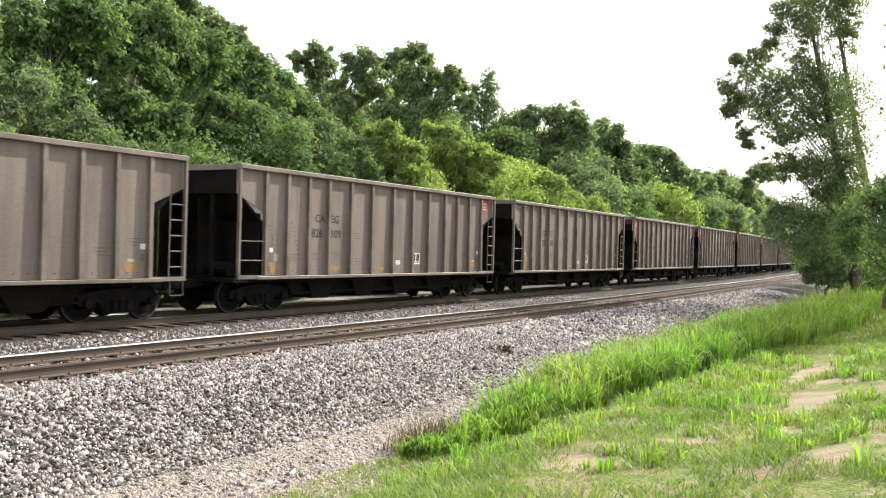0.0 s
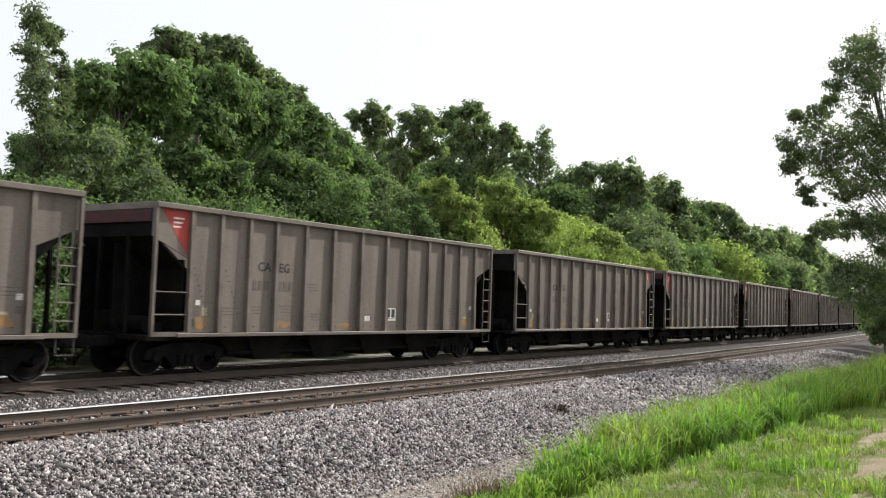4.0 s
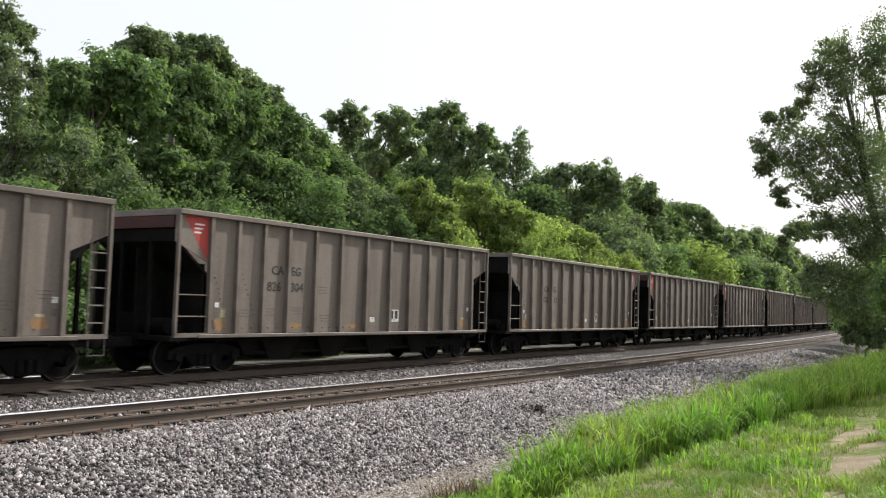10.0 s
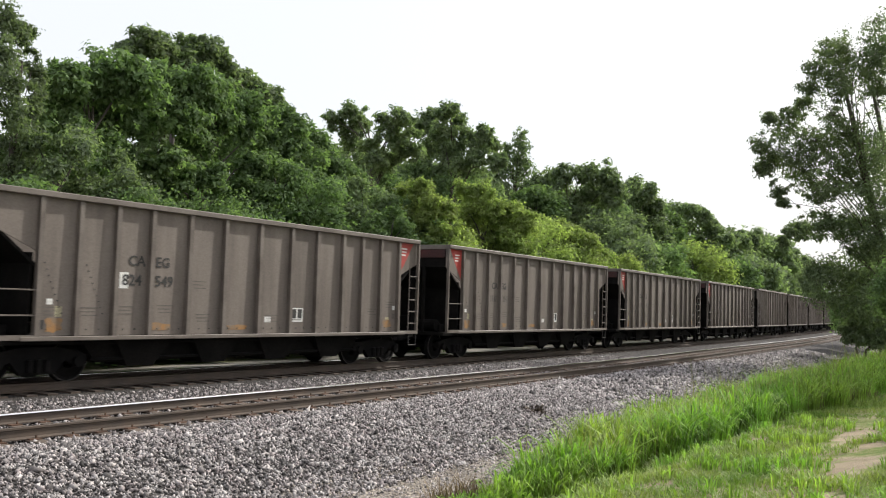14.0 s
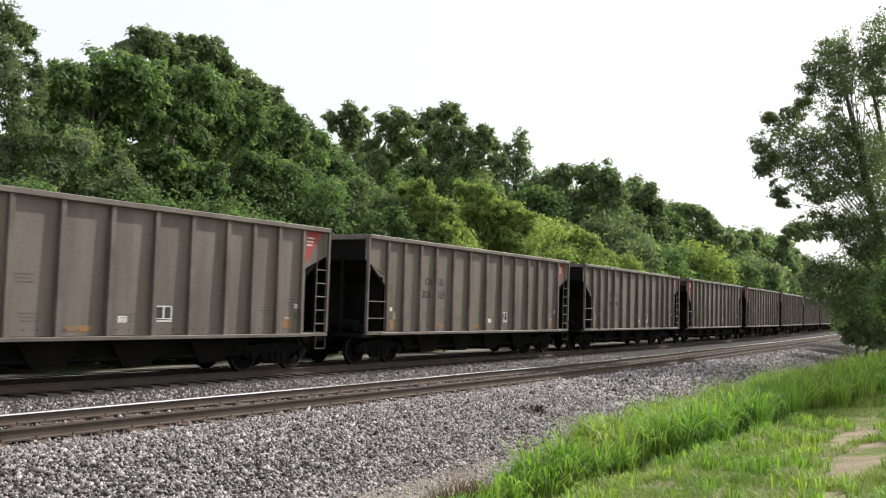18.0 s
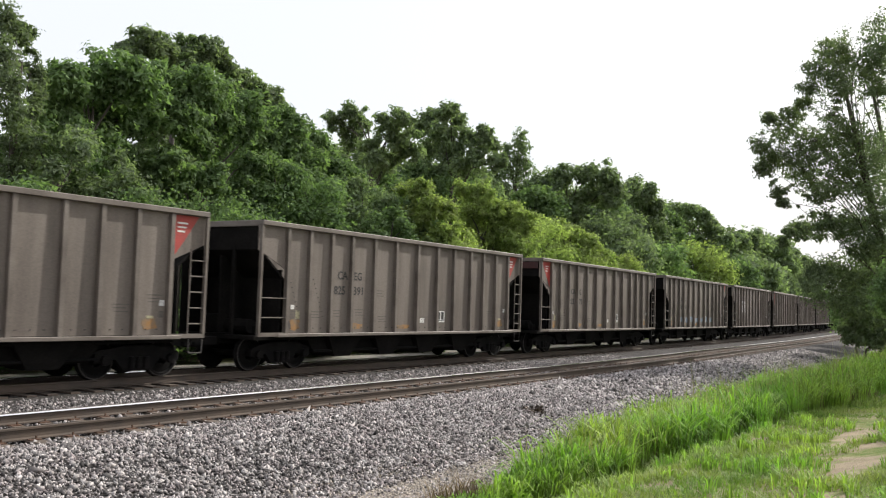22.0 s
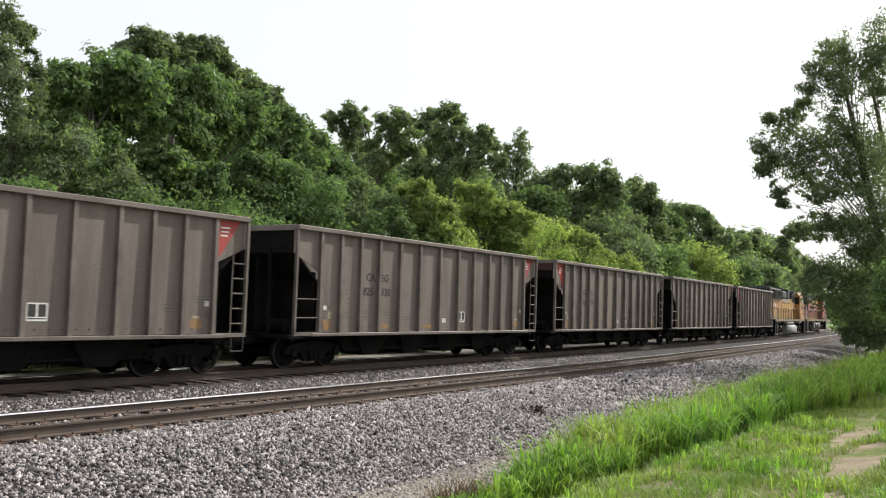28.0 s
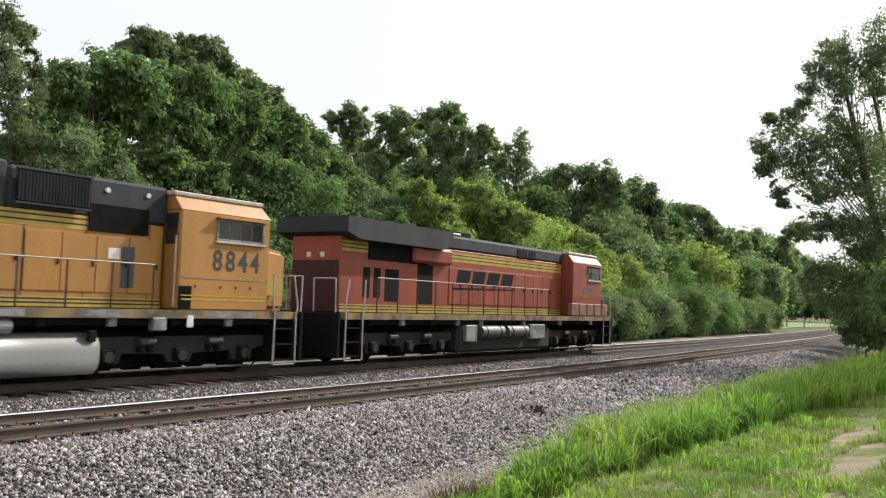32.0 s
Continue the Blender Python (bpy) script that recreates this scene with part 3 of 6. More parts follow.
stand(shaped_tree("locust_tree", [(-2.5, -0.7, 10.8, 0.63), (-1.9, -1.1, 11.3, 0.63), (-0.2, -0.1, 11.7, 0.76), (0.4, -0.9, 11.9, 0.76), (1.4, -1.2, 11.8, 0.83), (-1.6, -0.1, 10.1, 0.74), (0.8, 1.5, 10.9, 0.86), (1.9, 1.2, 11.1, 0.87), (3.1, 1.0, 11.1, 0.84), (-1.4, -0.7, 9.0, 0.74), (0.6, 0.3, 9.3, 0.75), (-2.6, -0.5, 9.0, 0.62), (-2.0, -0.9, 7.9, 0.72), (-1.0, -1.1, 7.5, 0.67), (0.4, -0.7, 7.2, 0.68), (3.2, 1.6, 8.0, 0.60), (-1.1, 1.2, 7.1, 0.65), (2.5, 1.2, 8.8, 0.46)],
                  3.5, 95, 0.23, LEAF["dark"], "broad dark green tree with layered feathery boughs", 401, 11, 0.3), 24.5, 33.8)
stand(shaped_tree("locust_tree", [(-2.7, 0.8, 13.1, 0.92), (-2.7, -1.1, 12.6, 0.89), (-0.7, -0.7, 12.9, 0.88), (1.9, 0.3, 13.0, 0.87), (3.6, 0.6, 12.4, 0.84), (4.7, 1.0, 11.4, 0.80), (-2.3, 1.1, 11.7, 0.93), (-2.9, -1.4, 11.2, 0.88), (0.3, 0.2, 11.8, 0.90), (2.3, 0.4, 11.6, 0.72), (-1.1, -0.1, 10.4, 0.63), (-4.1, -1.1, 8.6, 0.68), (-3.0, -0.2, 7.7, 0.75), (-1.1, -1.4, 8.3, 0.66), (2.3, 1.3, 8.0, 0.82), (0.3, 1.1, 7.4, 0.65), (2.8, 0.0, 8.3, 0.71), (2.3, -0.8, 9.5, 0.55)],
                  3.5, 105, 0.24, LEAF["dark"], "broad dark green tree with open limbs under its boughs", 402, 11, 0.3), 32.2, 34.6)
stand(shaped_tree("locust_tree", [(-1.9, 1.3, 12.8, 0.78), (-1.8, 0.2, 12.1, 0.88), (0.9, 1.2, 12.3, 0.86), (2.2, 1.1, 11.8, 0.88), (-2.7, 0.0, 10.9, 0.86), (-1.0, -0.3, 10.5, 0.99), (2.1, 0.3, 10.5, 0.92), (-2.6, -0.2, 9.4, 0.91), (-1.3, -1.1, 8.9, 0.92), (-4.2, -0.6, 8.2, 0.88), (-0.4, 1.0, 7.7, 0.84), (0.3, -1.4, 8.6, 0.82), (1.9, -1.4, 9.6, 0.68), (3.8, 0.4, 8.2, 0.82), (4.7, -0.7, 9.0, 0.77)],
                  3.0, 105, 0.24, LEAF["dark"], "rounded dark green tree beside the broad one", 403, 11, 0.3), 40.8, 35.0)
stand(shaped_tree("ash_tree", [(-3.5, 0.2, 16.5, 0.52), (-2.4, 0.0, 17.4, 0.64), (-1.5, -0.3, 17.2, 0.59), (1.8, 1.3, 18.2, 0.69), (1.6, -0.6, 18.0, 0.67), (3.3, -0.1, 17.7, 0.62), (-0.2, -0.6, 16.4, 0.65), (-0.3, 0.4, 16.7, 0.54), (1.3, -0.4, 16.8, 0.66)],
                  6.0, 90, 0.26, LEAF["mid"], "taller tree whose top rises behind the broad one", 404, 10, 0.3), 36.9, 42.9)
stand(shaped_tree("ash_tree", [(-0.4, -0.3, 16.5, 0.51), (1.9, 0.6, 16.6, 0.60), (1.7, -0.4, 15.7, 0.46), (-1.0, 0.1, 16.9, 0.58), (1.3, 1.0, 15.7, 0.66), (-3.6, -1.0, 16.9, 0.56)],
                  6.0, 90, 0.26, LEAF["mid"], "slim taller tree behind the broad one", 405, 10, 0.3), 44.0, 43.0)
stand(shaped_tree("ash_tree", [(-1.6, 3.9, 19.6, 0.63), (-0.9, 2.4, 20.5, 0.81), (1.2, 2.6, 19.7, 0.73), (0.6, 3.3, 18.0, 0.73), (-0.9, -0.2, 16.9, 0.79), (-0.5, -2.1, 19.4, 0.87), (-1.1, -4.2, 19.2, 0.68), (0.0, -2.5, 17.6, 0.78), (-1.7, -1.5, 15.2, 0.77), (1.0, 2.1, 15.2, 0.72), (1.8, -0.7, 16.0, 0.71), (2.0, -3.1, 16.8, 0.79)],
                  7.0, 58, 0.33, LEAF["mid"], "tall tree with an open tufted crown behind the others", 406, 10, 0.3), 67.8, 50.5)
stand(shaped_tree("ash_tree", [(0.8, 5.2, 23.3, 1.09), (1.7, 4.5, 24.8, 0.88), (-2.1, -0.1, 24.1, 0.94), (-1.0, 1.3, 22.0, 1.16), (1.7, 0.3, 23.6, 0.86), (1.0, -1.4, 21.5, 1.06), (-0.5, -4.3, 21.6, 0.67), (1.6, -3.9, 20.5, 0.73), (0.4, 0.5, 20.2, 1.06), (1.1, 4.5, 20.6, 1.09), (-1.0, -4.0, 18.6, 0.92), (-1.4, -2.2, 17.8, 0.92), (-0.4, 1.5, 17.8, 0.95), (-1.6, 4.6, 17.4, 0.85), (-0.6, -6.4, 18.0, 0.61)],
                  7.0, 58, 0.38, LEAF["mid"], "tall spreading tree with a tufted crown behind the others", 407, 10, 0.3), 86.1, 52.7)
stand(shaped_tree("young_tree", [(1.1, 1.8, 9.0, 0.55), (-0.1, 0.0, 9.1, 0.53), (-0.8, -1.1, 8.1, 0.57), (-0.7, 0.8, 7.5, 0.47), (-0.5, -0.4, 7.0, 0.63), (0.8, -1.2, 7.9, 0.53), (-0.1, 0.4, 5.9, 0.58), (-0.2, -2.2, 6.4, 0.62), (-0.6, -1.3, 5.9, 0.57), (1.2, 3.1, 6.9, 0.61)],
                  1.5, 100, 0.17, LEAF["light"], "sunlit yellow-green young tree behind the track", 408, 10, 0.3), 42.8, 28.2)
stand(shaped_tree("young_tree", [(0.4, 2.3, 9.9, 0.60), (-0.1, 1.0, 9.5, 0.65), (-0.5, 1.5, 8.1, 0.76), (-0.5, -0.2, 8.7, 0.69), (-0.2, -0.6, 7.1, 0.75), (1.0, -0.9, 8.5, 0.59), (-0.2, -2.4, 7.7, 0.62), (-0.5, -2.3, 6.3, 0.73), (0.6, 1.5, 6.9, 0.71), (-0.0, 0.1, 5.9, 0.70)],
                  1.5, 110, 0.18, LEAF["light"], "broad sunlit yellow-green young tree behind the track", 409, 10, 0.3), 49.4, 27.1)
stand(shaped_tree("young_tree", [(1.0, 2.9, 8.8, 0.79), (-1.1, 1.3, 6.8, 0.83), (-0.1, 0.5, 8.4, 0.70), (0.5, 0.1, 6.9, 0.77), (-0.4, -1.5, 7.3, 0.62), (1.0, -2.0, 6.4, 0.56), (-0.2, -1.3, 5.8, 0.62), (-0.8, 0.0, 5.7, 0.69)],
                  1.5, 105, 0.21, LEAF["light"], "low sunlit yellow-green young tree behind the track", 410, 10, 0.3), 62.2, 27.3)
stand(shaped_tree("maple_tree", [(0.2, 3.3, 18.7, 1.19), (-1.3, 0.2, 18.9, 1.16), (0.3, -2.2, 19.5, 1.17), (-0.4, -5.0, 18.9, 1.15), (2.1, 1.7, 17.0, 1.56), (1.9, -2.3, 16.8, 1.65), (0.6, -5.7, 16.9, 1.27), (-1.3, 2.9, 15.9, 1.29), (-0.4, -4.1, 13.6, 1.49), (-0.5, -0.7, 14.4, 1.28), (-0.6, 5.3, 17.9, 1.07), (-0.5, 6.5, 16.5, 1.07)],
                  4.0, 66, 0.42, LEAF["mid"], "broad rounded green tree in the wood", 411, 10, 0.3), 103.4, 45.6)
stand(shaped_tree("maple_tree", [(0.9, 2.1, 21.5, 1.45), (-2.0, -1.2, 20.1, 1.27), (-2.4, 2.4, 17.4, 1.84), (1.2, 0.1, 17.2, 1.73), (-0.3, -2.4, 14.9, 1.56), (1.4, -0.7, 18.8, 1.44), (-0.9, 2.9, 13.8, 1.85), (1.0, 0.7, 12.7, 1.72), (0.1, -3.1, 11.7, 1.55), (0.6, 1.6, 10.0, 1.43), (0.4, -2.4, 17.8, 1.00)],
                  4.0, 66, 0.48, LEAF["mid"], "rounded green tree further along the wood", 412, 10, 0.3), 130.6, 45.5)
stand(shaped_tree("maple_tree", [(-0.5, 3.7, 22.1, 1.45), (-2.1, 0.5, 21.8, 1.43), (-1.6, -2.1, 20.2, 1.25), (1.0, 3.0, 18.9, 2.01), (1.1, -0.8, 17.7, 2.00), (1.2, -3.5, 18.2, 1.09), (-1.1, -6.2, 15.9, 1.07), (0.2, 4.9, 16.1, 1.82), (0.7, 0.1, 14.4, 1.63), (0.1, -3.9, 14.4, 1.61), (0.8, 4.5, 11.7, 1.82)],
                  4.0, 64, 0.56, LEAF["mid"], "rounded green tree towards the end of the wood", 413, 10, 0.3), 168.5, 48.3)
stand(shaped_tree("young_tree", [(-0.6, 2.1, 11.5, 1.03), (-0.1, 0.4, 10.0, 1.10), (0.1, -1.9, 9.5, 1.03), (-1.6, -3.4, 8.2, 0.74), (1.0, 3.0, 9.3, 0.97), (1.1, -0.1, 8.1, 0.97)],
                  2.0, 90, 0.42, LEAF["light"], "yellow-green young tree at the edge of the wood", 414, 9, 0.3), 128.7, 35.5)
stand(shaped_tree("maple_tree", [(-2.8, 0.9, 23.5, 1.47), (2.6, -2.1, 23.1, 1.50), (2.5, 0.2, 19.9, 2.04), (0.7, 3.7, 17.4, 2.30), (-3.0, -2.7, 13.3, 2.26)],
                  5.0, 80, 0.8, LEAF["mid"], "distant green tree at the end of the wood", 415, 9, 0.3), 255.3, 59.0)
stand(shaped_tree("maple_tree", [(2.4, 3.5, 25.8, 1.75), (-2.3, -1.8, 23.5, 1.56), (2.8, 5.4, 21.1, 2.39), (1.0, -0.3, 19.7, 2.21), (-2.7, 1.5, 14.4, 2.49), (-2.0, -5.2, 18.1, 1.40), (0.8, -3.0, 14.6, 1.89)],
                  5.0, 80, 0.9, LEAF["mid"], "distant green tree beyond the bend", 416, 9, 0.3), 300.0, 58.7)
stand(shaped_tree("willow_tree", [(-0.8, -0.0, 12.6, 0.39), (-0.2, 0.3, 12.1, 0.39), (0.6, 0.7, 12.3, 0.25), (-1.2, -0.7, 10.9, 0.33), (-1.1, -1.2, 10.1, 0.42), (0.9, 0.7, 11.0, 0.30), (-1.2, -1.2, 9.2, 0.41), (1.1, 0.6, 10.4, 0.30), (-0.7, -1.0, 8.6, 0.42), (0.9, 0.4, 9.4, 0.29), (-0.1, 0.4, 7.9, 0.43), (0.8, 0.6, 8.2, 0.34), (-0.2, -0.1, 6.8, 0.43), (1.1, 0.6, 7.2, 0.34)],
                  3.0, 70, 0.13, LEAF["airy"], "tall airy dark tree at the edge of the wood", 417, 9, 0.5), 19.4, 31.2)
stand(shaped_tree("willow_tree", [(-2.8, 5.7, 10.3, 0.37), (-1.5, 5.5, 9.8, 0.44), (-2.5, 5.6, 9.2, 0.29), (-0.9, 5.1, 11.4, 0.45), (-1.2, 4.6, 11.9, 0.36), (-2.1, 5.0, 10.1, 0.52), (-1.9, 4.4, 9.3, 0.52), (-3.3, 4.7, 7.9, 0.28), (-3.3, 4.6, 7.4, 0.17), (-1.7, 4.0, 10.8, 0.50), (-2.0, 3.7, 9.7, 0.52), (-1.0, 3.8, 8.8, 0.44), (-1.7, 3.2, 10.5, 0.58), (-3.0, 2.6, 9.3, 0.56), (-2.4, 3.1, 7.9, 0.34), (-1.3, 2.5, 10.8, 0.59), (-1.9, 2.0, 9.8, 0.69), (-3.4, 2.3, 8.0, 0.42), (-1.1, 2.0, 8.8, 0.59), (-1.1, 5.7, 11.9, 0.24), (-3.2, 3.5, 12.9, 0.34), (-1.9, 3.9, 12.4, 0.26), (-2.3, 3.3, 13.9, 0.44), (-1.2, 3.1, 15.0, 0.42), (-2.5, 2.2, 14.8, 0.41), (-2.7, 2.6, 13.5, 0.52), (-2.0, 2.0, 14.1, 0.53), (-0.7, 1.4, 13.8, 0.60), (-3.1, 2.1, 12.7, 0.40), (-3.1, 2.5, 11.3, 0.45), (-1.7, 2.0, 11.2, 0.53), (-0.9, 0.9, 16.1, 0.55)],
                  3.0, 62, 0.115, LEAF["grey"], "tall grey-green tree with drooping sprays beside the railway", 418, 10, 0.5), 46.0, 3.6)
stand(shaped_tree("willow_tree", [(-2.5, 1.6, 15.0, 0.66), (-2.7, 2.0, 14.2, 0.60), (-1.5, 1.7, 13.0, 0.43), (-1.7, 2.4, 10.8, 0.84), (-3.7, 1.5, 9.7, 0.86), (-1.4, 2.3, 9.3, 0.84), (-3.4, 1.7, 8.1, 0.75), (-3.1, 4.2, 6.6, 0.43), (-1.6, 5.3, 6.5, 0.27), (-2.7, 5.6, 6.2, 0.21), (-1.7, 6.1, 5.8, 0.18), (-3.4, 3.4, 6.4, 0.52), (-1.5, 2.7, 6.7, 0.72), (-3.4, 1.5, 7.1, 0.80), (-3.5, 1.5, 5.8, 0.80), (-2.5, 2.3, 5.5, 0.58), (-3.0, 4.5, 4.5, 0.46), (-2.4, 3.8, 4.4, 0.59), (-1.4, 3.2, 4.4, 0.66), (-1.9, 2.2, 4.1, 0.88), (-3.9, 4.1, 3.6, 0.57), (-3.0, 3.2, 3.1, 0.75), (-2.4, 2.0, 2.7, 0.99), (-2.5, 4.8, 3.9, 0.35)],
                  2.0, 105, 0.12, LEAF["airy"], "leaning dark tree with long low boughs beside the railway", 419, 10, 0.5), 47.5, 2.6)

stand(shaped_tree("poplar_tree", [(-1.3, -1.1, 27.5, 0.75), (-0.9, -0.5, 26.1, 0.92), (-1.4, -1.7, 25.3, 0.84), (-1.2, -0.3, 24.2, 0.92), (-0.6, -1.7, 23.5, 0.92), (-0.6, -0.6, 22.8, 1.09), (-2.8, 0.6, 25.2, 0.67), (-2.2, 1.3, 23.9, 0.75), (-2.0, 0.6, 22.7, 0.92), (-1.1, 0.3, 21.7, 1.09), (-0.8, -2.2, 21.7, 1.0), (-2.4, 1.8, 22.0, 0.84), (-1.1, -0.7, 20.4, 1.34)],
                  4.0, 14, 0.34, LEAF["mid"], "slim ragged tree standing above the wood", 79, 12, 0.2), 116.7, 60)

# a tall tree beside the lane that shades the far verge
stand(tree("oak_tree", 14.0, 4.0, 2.2, 26, 90, 0.19, LEAF["dark"], "tall dark green tree beside the lane", seed=301, open_crown=0.15), 37.5, -2.3)

# a hedge of shrubs along the foot of the wood, four plants repeated
SHRUBS = [tree("edge_shrub", 2.9 + 0.45 * i, 2.0, 0.1, 14, 120, 0.135, LEAF[("dark", "mid", "dark", "light")[i]],
               ("dense dark green", "mid-green", "dark green", "yellow-green")[i] + " shrub at the foot of the wood", seed=60 + i) for i in range(4)]
for s in SHRUBS:
    tagged(s, group="shrubs along the wood")
k = 0
x = 6.0
while x < 122:
    for row in range(2 if x < 110 else 1):
        y = 23.6 + row * 2.6 + 0.8 * math.sin(x * 0.7 + row) + (bend(x) if x > 50 else 0) * 0.55
        xx = x + row * 1.3
        m = Matrix.Translation((xx, y, ground_height(xx, y) - 0.1)) @ Matrix.Rotation(k * 1.9, 4, "Z") @ Matrix.Diagonal((1.1, 1.1, 0.85 + 0.3 * ((k * 7) % 5) / 5 + 0.25 * row, 1))
        # mostly dark-leaved plants: the shade at the wood's foot is put into leaf colour
        src = SHRUBS[(0, 2, 1, 0, 2, 0)[k % 6] if x > 72 else (0, 1, 2, 0, 1, 3)[k % 6] if x > 40 else (0, 2)[k % 2]]
        if k < 4:
            SHRUBS[k].matrix_basis = m
        else:
            copy_thing(src, m)
        k += 1
    x += 2.3 + x * 0.012

# ---- grass ----
M["grass"] = material("fresh_grass", (0.155, 0.275, 0.042), 0.6, 0, 0.4, 0.6, 4, 0, 0, (0.25, 0.31, 0.07), island=0.5, through_light=0.45, gloss=0.4)
M["lawn"] = material("short_grass", (0.135, 0.215, 0.037), 0.6, 0, 0.35, 0.9, 5, 0, 0, (0.26, 0.29, 0.085), island=0.3, through_light=0.35, gloss=0.3)
M["thatch"] = material("dead_grass", (0.20, 0.145, 0.075), 0.8, 0, 0.3, 2, 6, 0, 0, (0.13, 0.09, 0.05), island=0.35)
M["straw"] = material("dry_seed_grass", (0.30, 0.27, 0.13), 0.7, 0, 0.25, 2, 6, 0, 0, (0.22, 0.21, 0.09), island=0.3, through_light=0.3)


def blades(name, spots, tall, wide, mat, label, lean=0.35, low=None):
    """Bent tapering grass blades, two joints each."""
    k = len(spots)
    tuft = np.array([noise.noise((a * 1.1, b * 1.1, 2.0)) + 0.6 * noise.noise((a * 3.1, b * 3.1, 5.0)) for a, b, _ in spots])[:, None]
    h = tall * rng.uniform(0.5, 1.2, (k, 1)) * np.clip(0.95 + 1.25 * tuft, 0.3, 2.0)
    if low:  # shorter towards one end
        h *= np.array([0.35 + 0.65 * fade(low[0], low[1], p[0]) for p in spots])[:, None]
    a = rng.uniform(0, 6.28, k)
    d = np.stack([np.cos(a), np.sin(a), np.zeros(k)], -1)
    side = np.stack([-np.sin(a), np.cos(a), np.zeros(k)], -1) * wide * rng.uniform(0.6, 1.3, (k, 1))
    bow = lean * h * rng.uniform(0.3, 1.6, (k, 1))
    up = np.array([0, 0, 1.0])
    p1 = spots + up * h * 0.55 + d * bow * 0.3
    p2 = spots + up * h + d * bow
    v = np.stack([spots - side, spots + side, p1 + side * 0.75, p1 - side * 0.75, p2], 1).reshape(-1, 3)
    i = (np.arange(k) * 5)[:, None]
    f = np.concatenate([i + np.array([[0, 1, 2]]), i + np.array([[0, 2, 3]]), i + np.array([[3, 2, 4]])])
    return tagged(tri_mesh(name, v, f, mat), label, "grass", kind="stuff")


def grass_near(x):
    """The verge's edge of the tall grass."""
    return (max(2.4, 5.95 - 0.215 * (x - 9.9)) if x < 30 else 2.4) + 0.3 * noise.noise((x * 0.6, 6.0, 0.0)) + 0.14 * noise.noise((x * 2.1, 2.0, 0.0))


def grass_spots(count, x0, x1, squeeze, dense):
    out = []
    while len(out) < count:
        x = x0 + (x1 - x0) * rng.random() ** squeeze
        lo, hi = grass_near(x), 5.9 + 0.5 * fade(11, 20, x) + 0.35 * noise.noise((x * 0.5, 1.7, 0))
        y = rng.uniform(lo - 0.25, hi + 0.2)
        n = noise.noise((x * 0.55, y * 0.55, 9.0))
        edge = min(1.0, (y - lo + 0.4) / 0.6, (hi + 0.4 - y) / 0.8, (x - 9.4) / 3.0)
        if rng.random() < edge * (0.5 + dense * n + 0.8 * noise.noise((x * 2.2, y * 2.2, 1.0))):
            out.append((x, y, ground_height(x, y)))
    return np.array(out)


def tufts(name, centres, per, spread, tall, wide, mat, label, low):
    """Grass in tussocks: arching blades that lean out from the middle of each."""
    k = len(centres) * per
    c = np.repeat(centres, per, 0)
    a = rng.uniform(0, 6.28, k)
    d = np.stack([np.cos(a), np.sin(a), np.zeros(k)], -1)
    size = np.repeat(rng.uniform(0.45, 1.25, (len(centres), 1)) * np.array([[0.35 + 0.65 * fade(low[0], low[1], p[0])] for p in centres]), per, 0)
    h = tall * size * rng.uniform(0.6, 1.15, (k, 1))
    p0 = c + d * spread * rng.random((k, 1)) * size
    bow = h * rng.uniform(0.15, 1.0, (k, 1)) ** 1.3
    b = a + rng.normal(0, 0.5, k)
    side = np.stack([-np.sin(b), np.cos(b), np.zeros(k)], -1) * wide * rng.uniform(0.55, 1.3, (k, 1))
    up = np.array([0, 0, 1.0])
    p1 = p0 + up * h * 0.62 + d * bow * 0.22
    p2 = p0 + up * (h * 0.95 - bow * 0.12) + d * bow * 0.62
    p3 = p0 + up * (h - bow * 0.45) + d * bow * 1.05
    v = np.stack([p0 - side, p0 + side, p1 + side, p1 - side, p2 + side * 0.7, p2 - side * 0.7, p3], 1).reshape(-1, 3)
    i = (np.arange(k) * 7)[:, None]
    f = np.concatenate([i + np.array([q]) for q in ((0, 1, 2), (0, 2, 3), (3, 2, 4), (3, 4, 5), (5, 4, 6))])
    return tagged(tri_mesh(name, v, f, mat), label, "grass", kind="stuff")


tufts("tall_grass", grass_spots(2500, 9.4, 31, 1.05, 1.3), 14, 0.13, 0.74, 0.0085, M["grass"], "lush bright green tall grass in the ditch", (9.4, 14.5))
tufts("broad_grass", grass_spots(900, 9.6, 34, 1.0, 1.5), 10, 0.10, 0.78, 0.016, M["grass"], "broad-leaved bright green grass in the ditch", (9.4, 14.0))
blades("tall_grass", grass_spots(20000, 26, 75, 1.5, 0.9), 0.62, 0.018, M["grass"], "tall green grass further along the ditch", 0.5)
blades("seed_grass", grass_spots(3600, 12, 40, 1.0, 1.2), 0.85, 0.007, M["straw"], "pale seed stalks standing in the tall grass", 0.25)


def foot_spots(count):
    """Along the mown edge of the tall grass, where its dry feet show."""
    out = []
    while len(out) < count:
        x = rng.uniform(9.8, 26)
        y = grass_near(x) + abs(rng.normal(0, 0.28))
        if noise.noise((x * 0.8, 3.0, 0.0)) > -0.12:
            out.append((x, y, ground_height(x, y)))
    return np.array(out)


blades("dry_grass", foot_spots(6500), 0.3, 0.008, M["thatch"], "dead brown grass at the foot of the tall grass", 0.6)


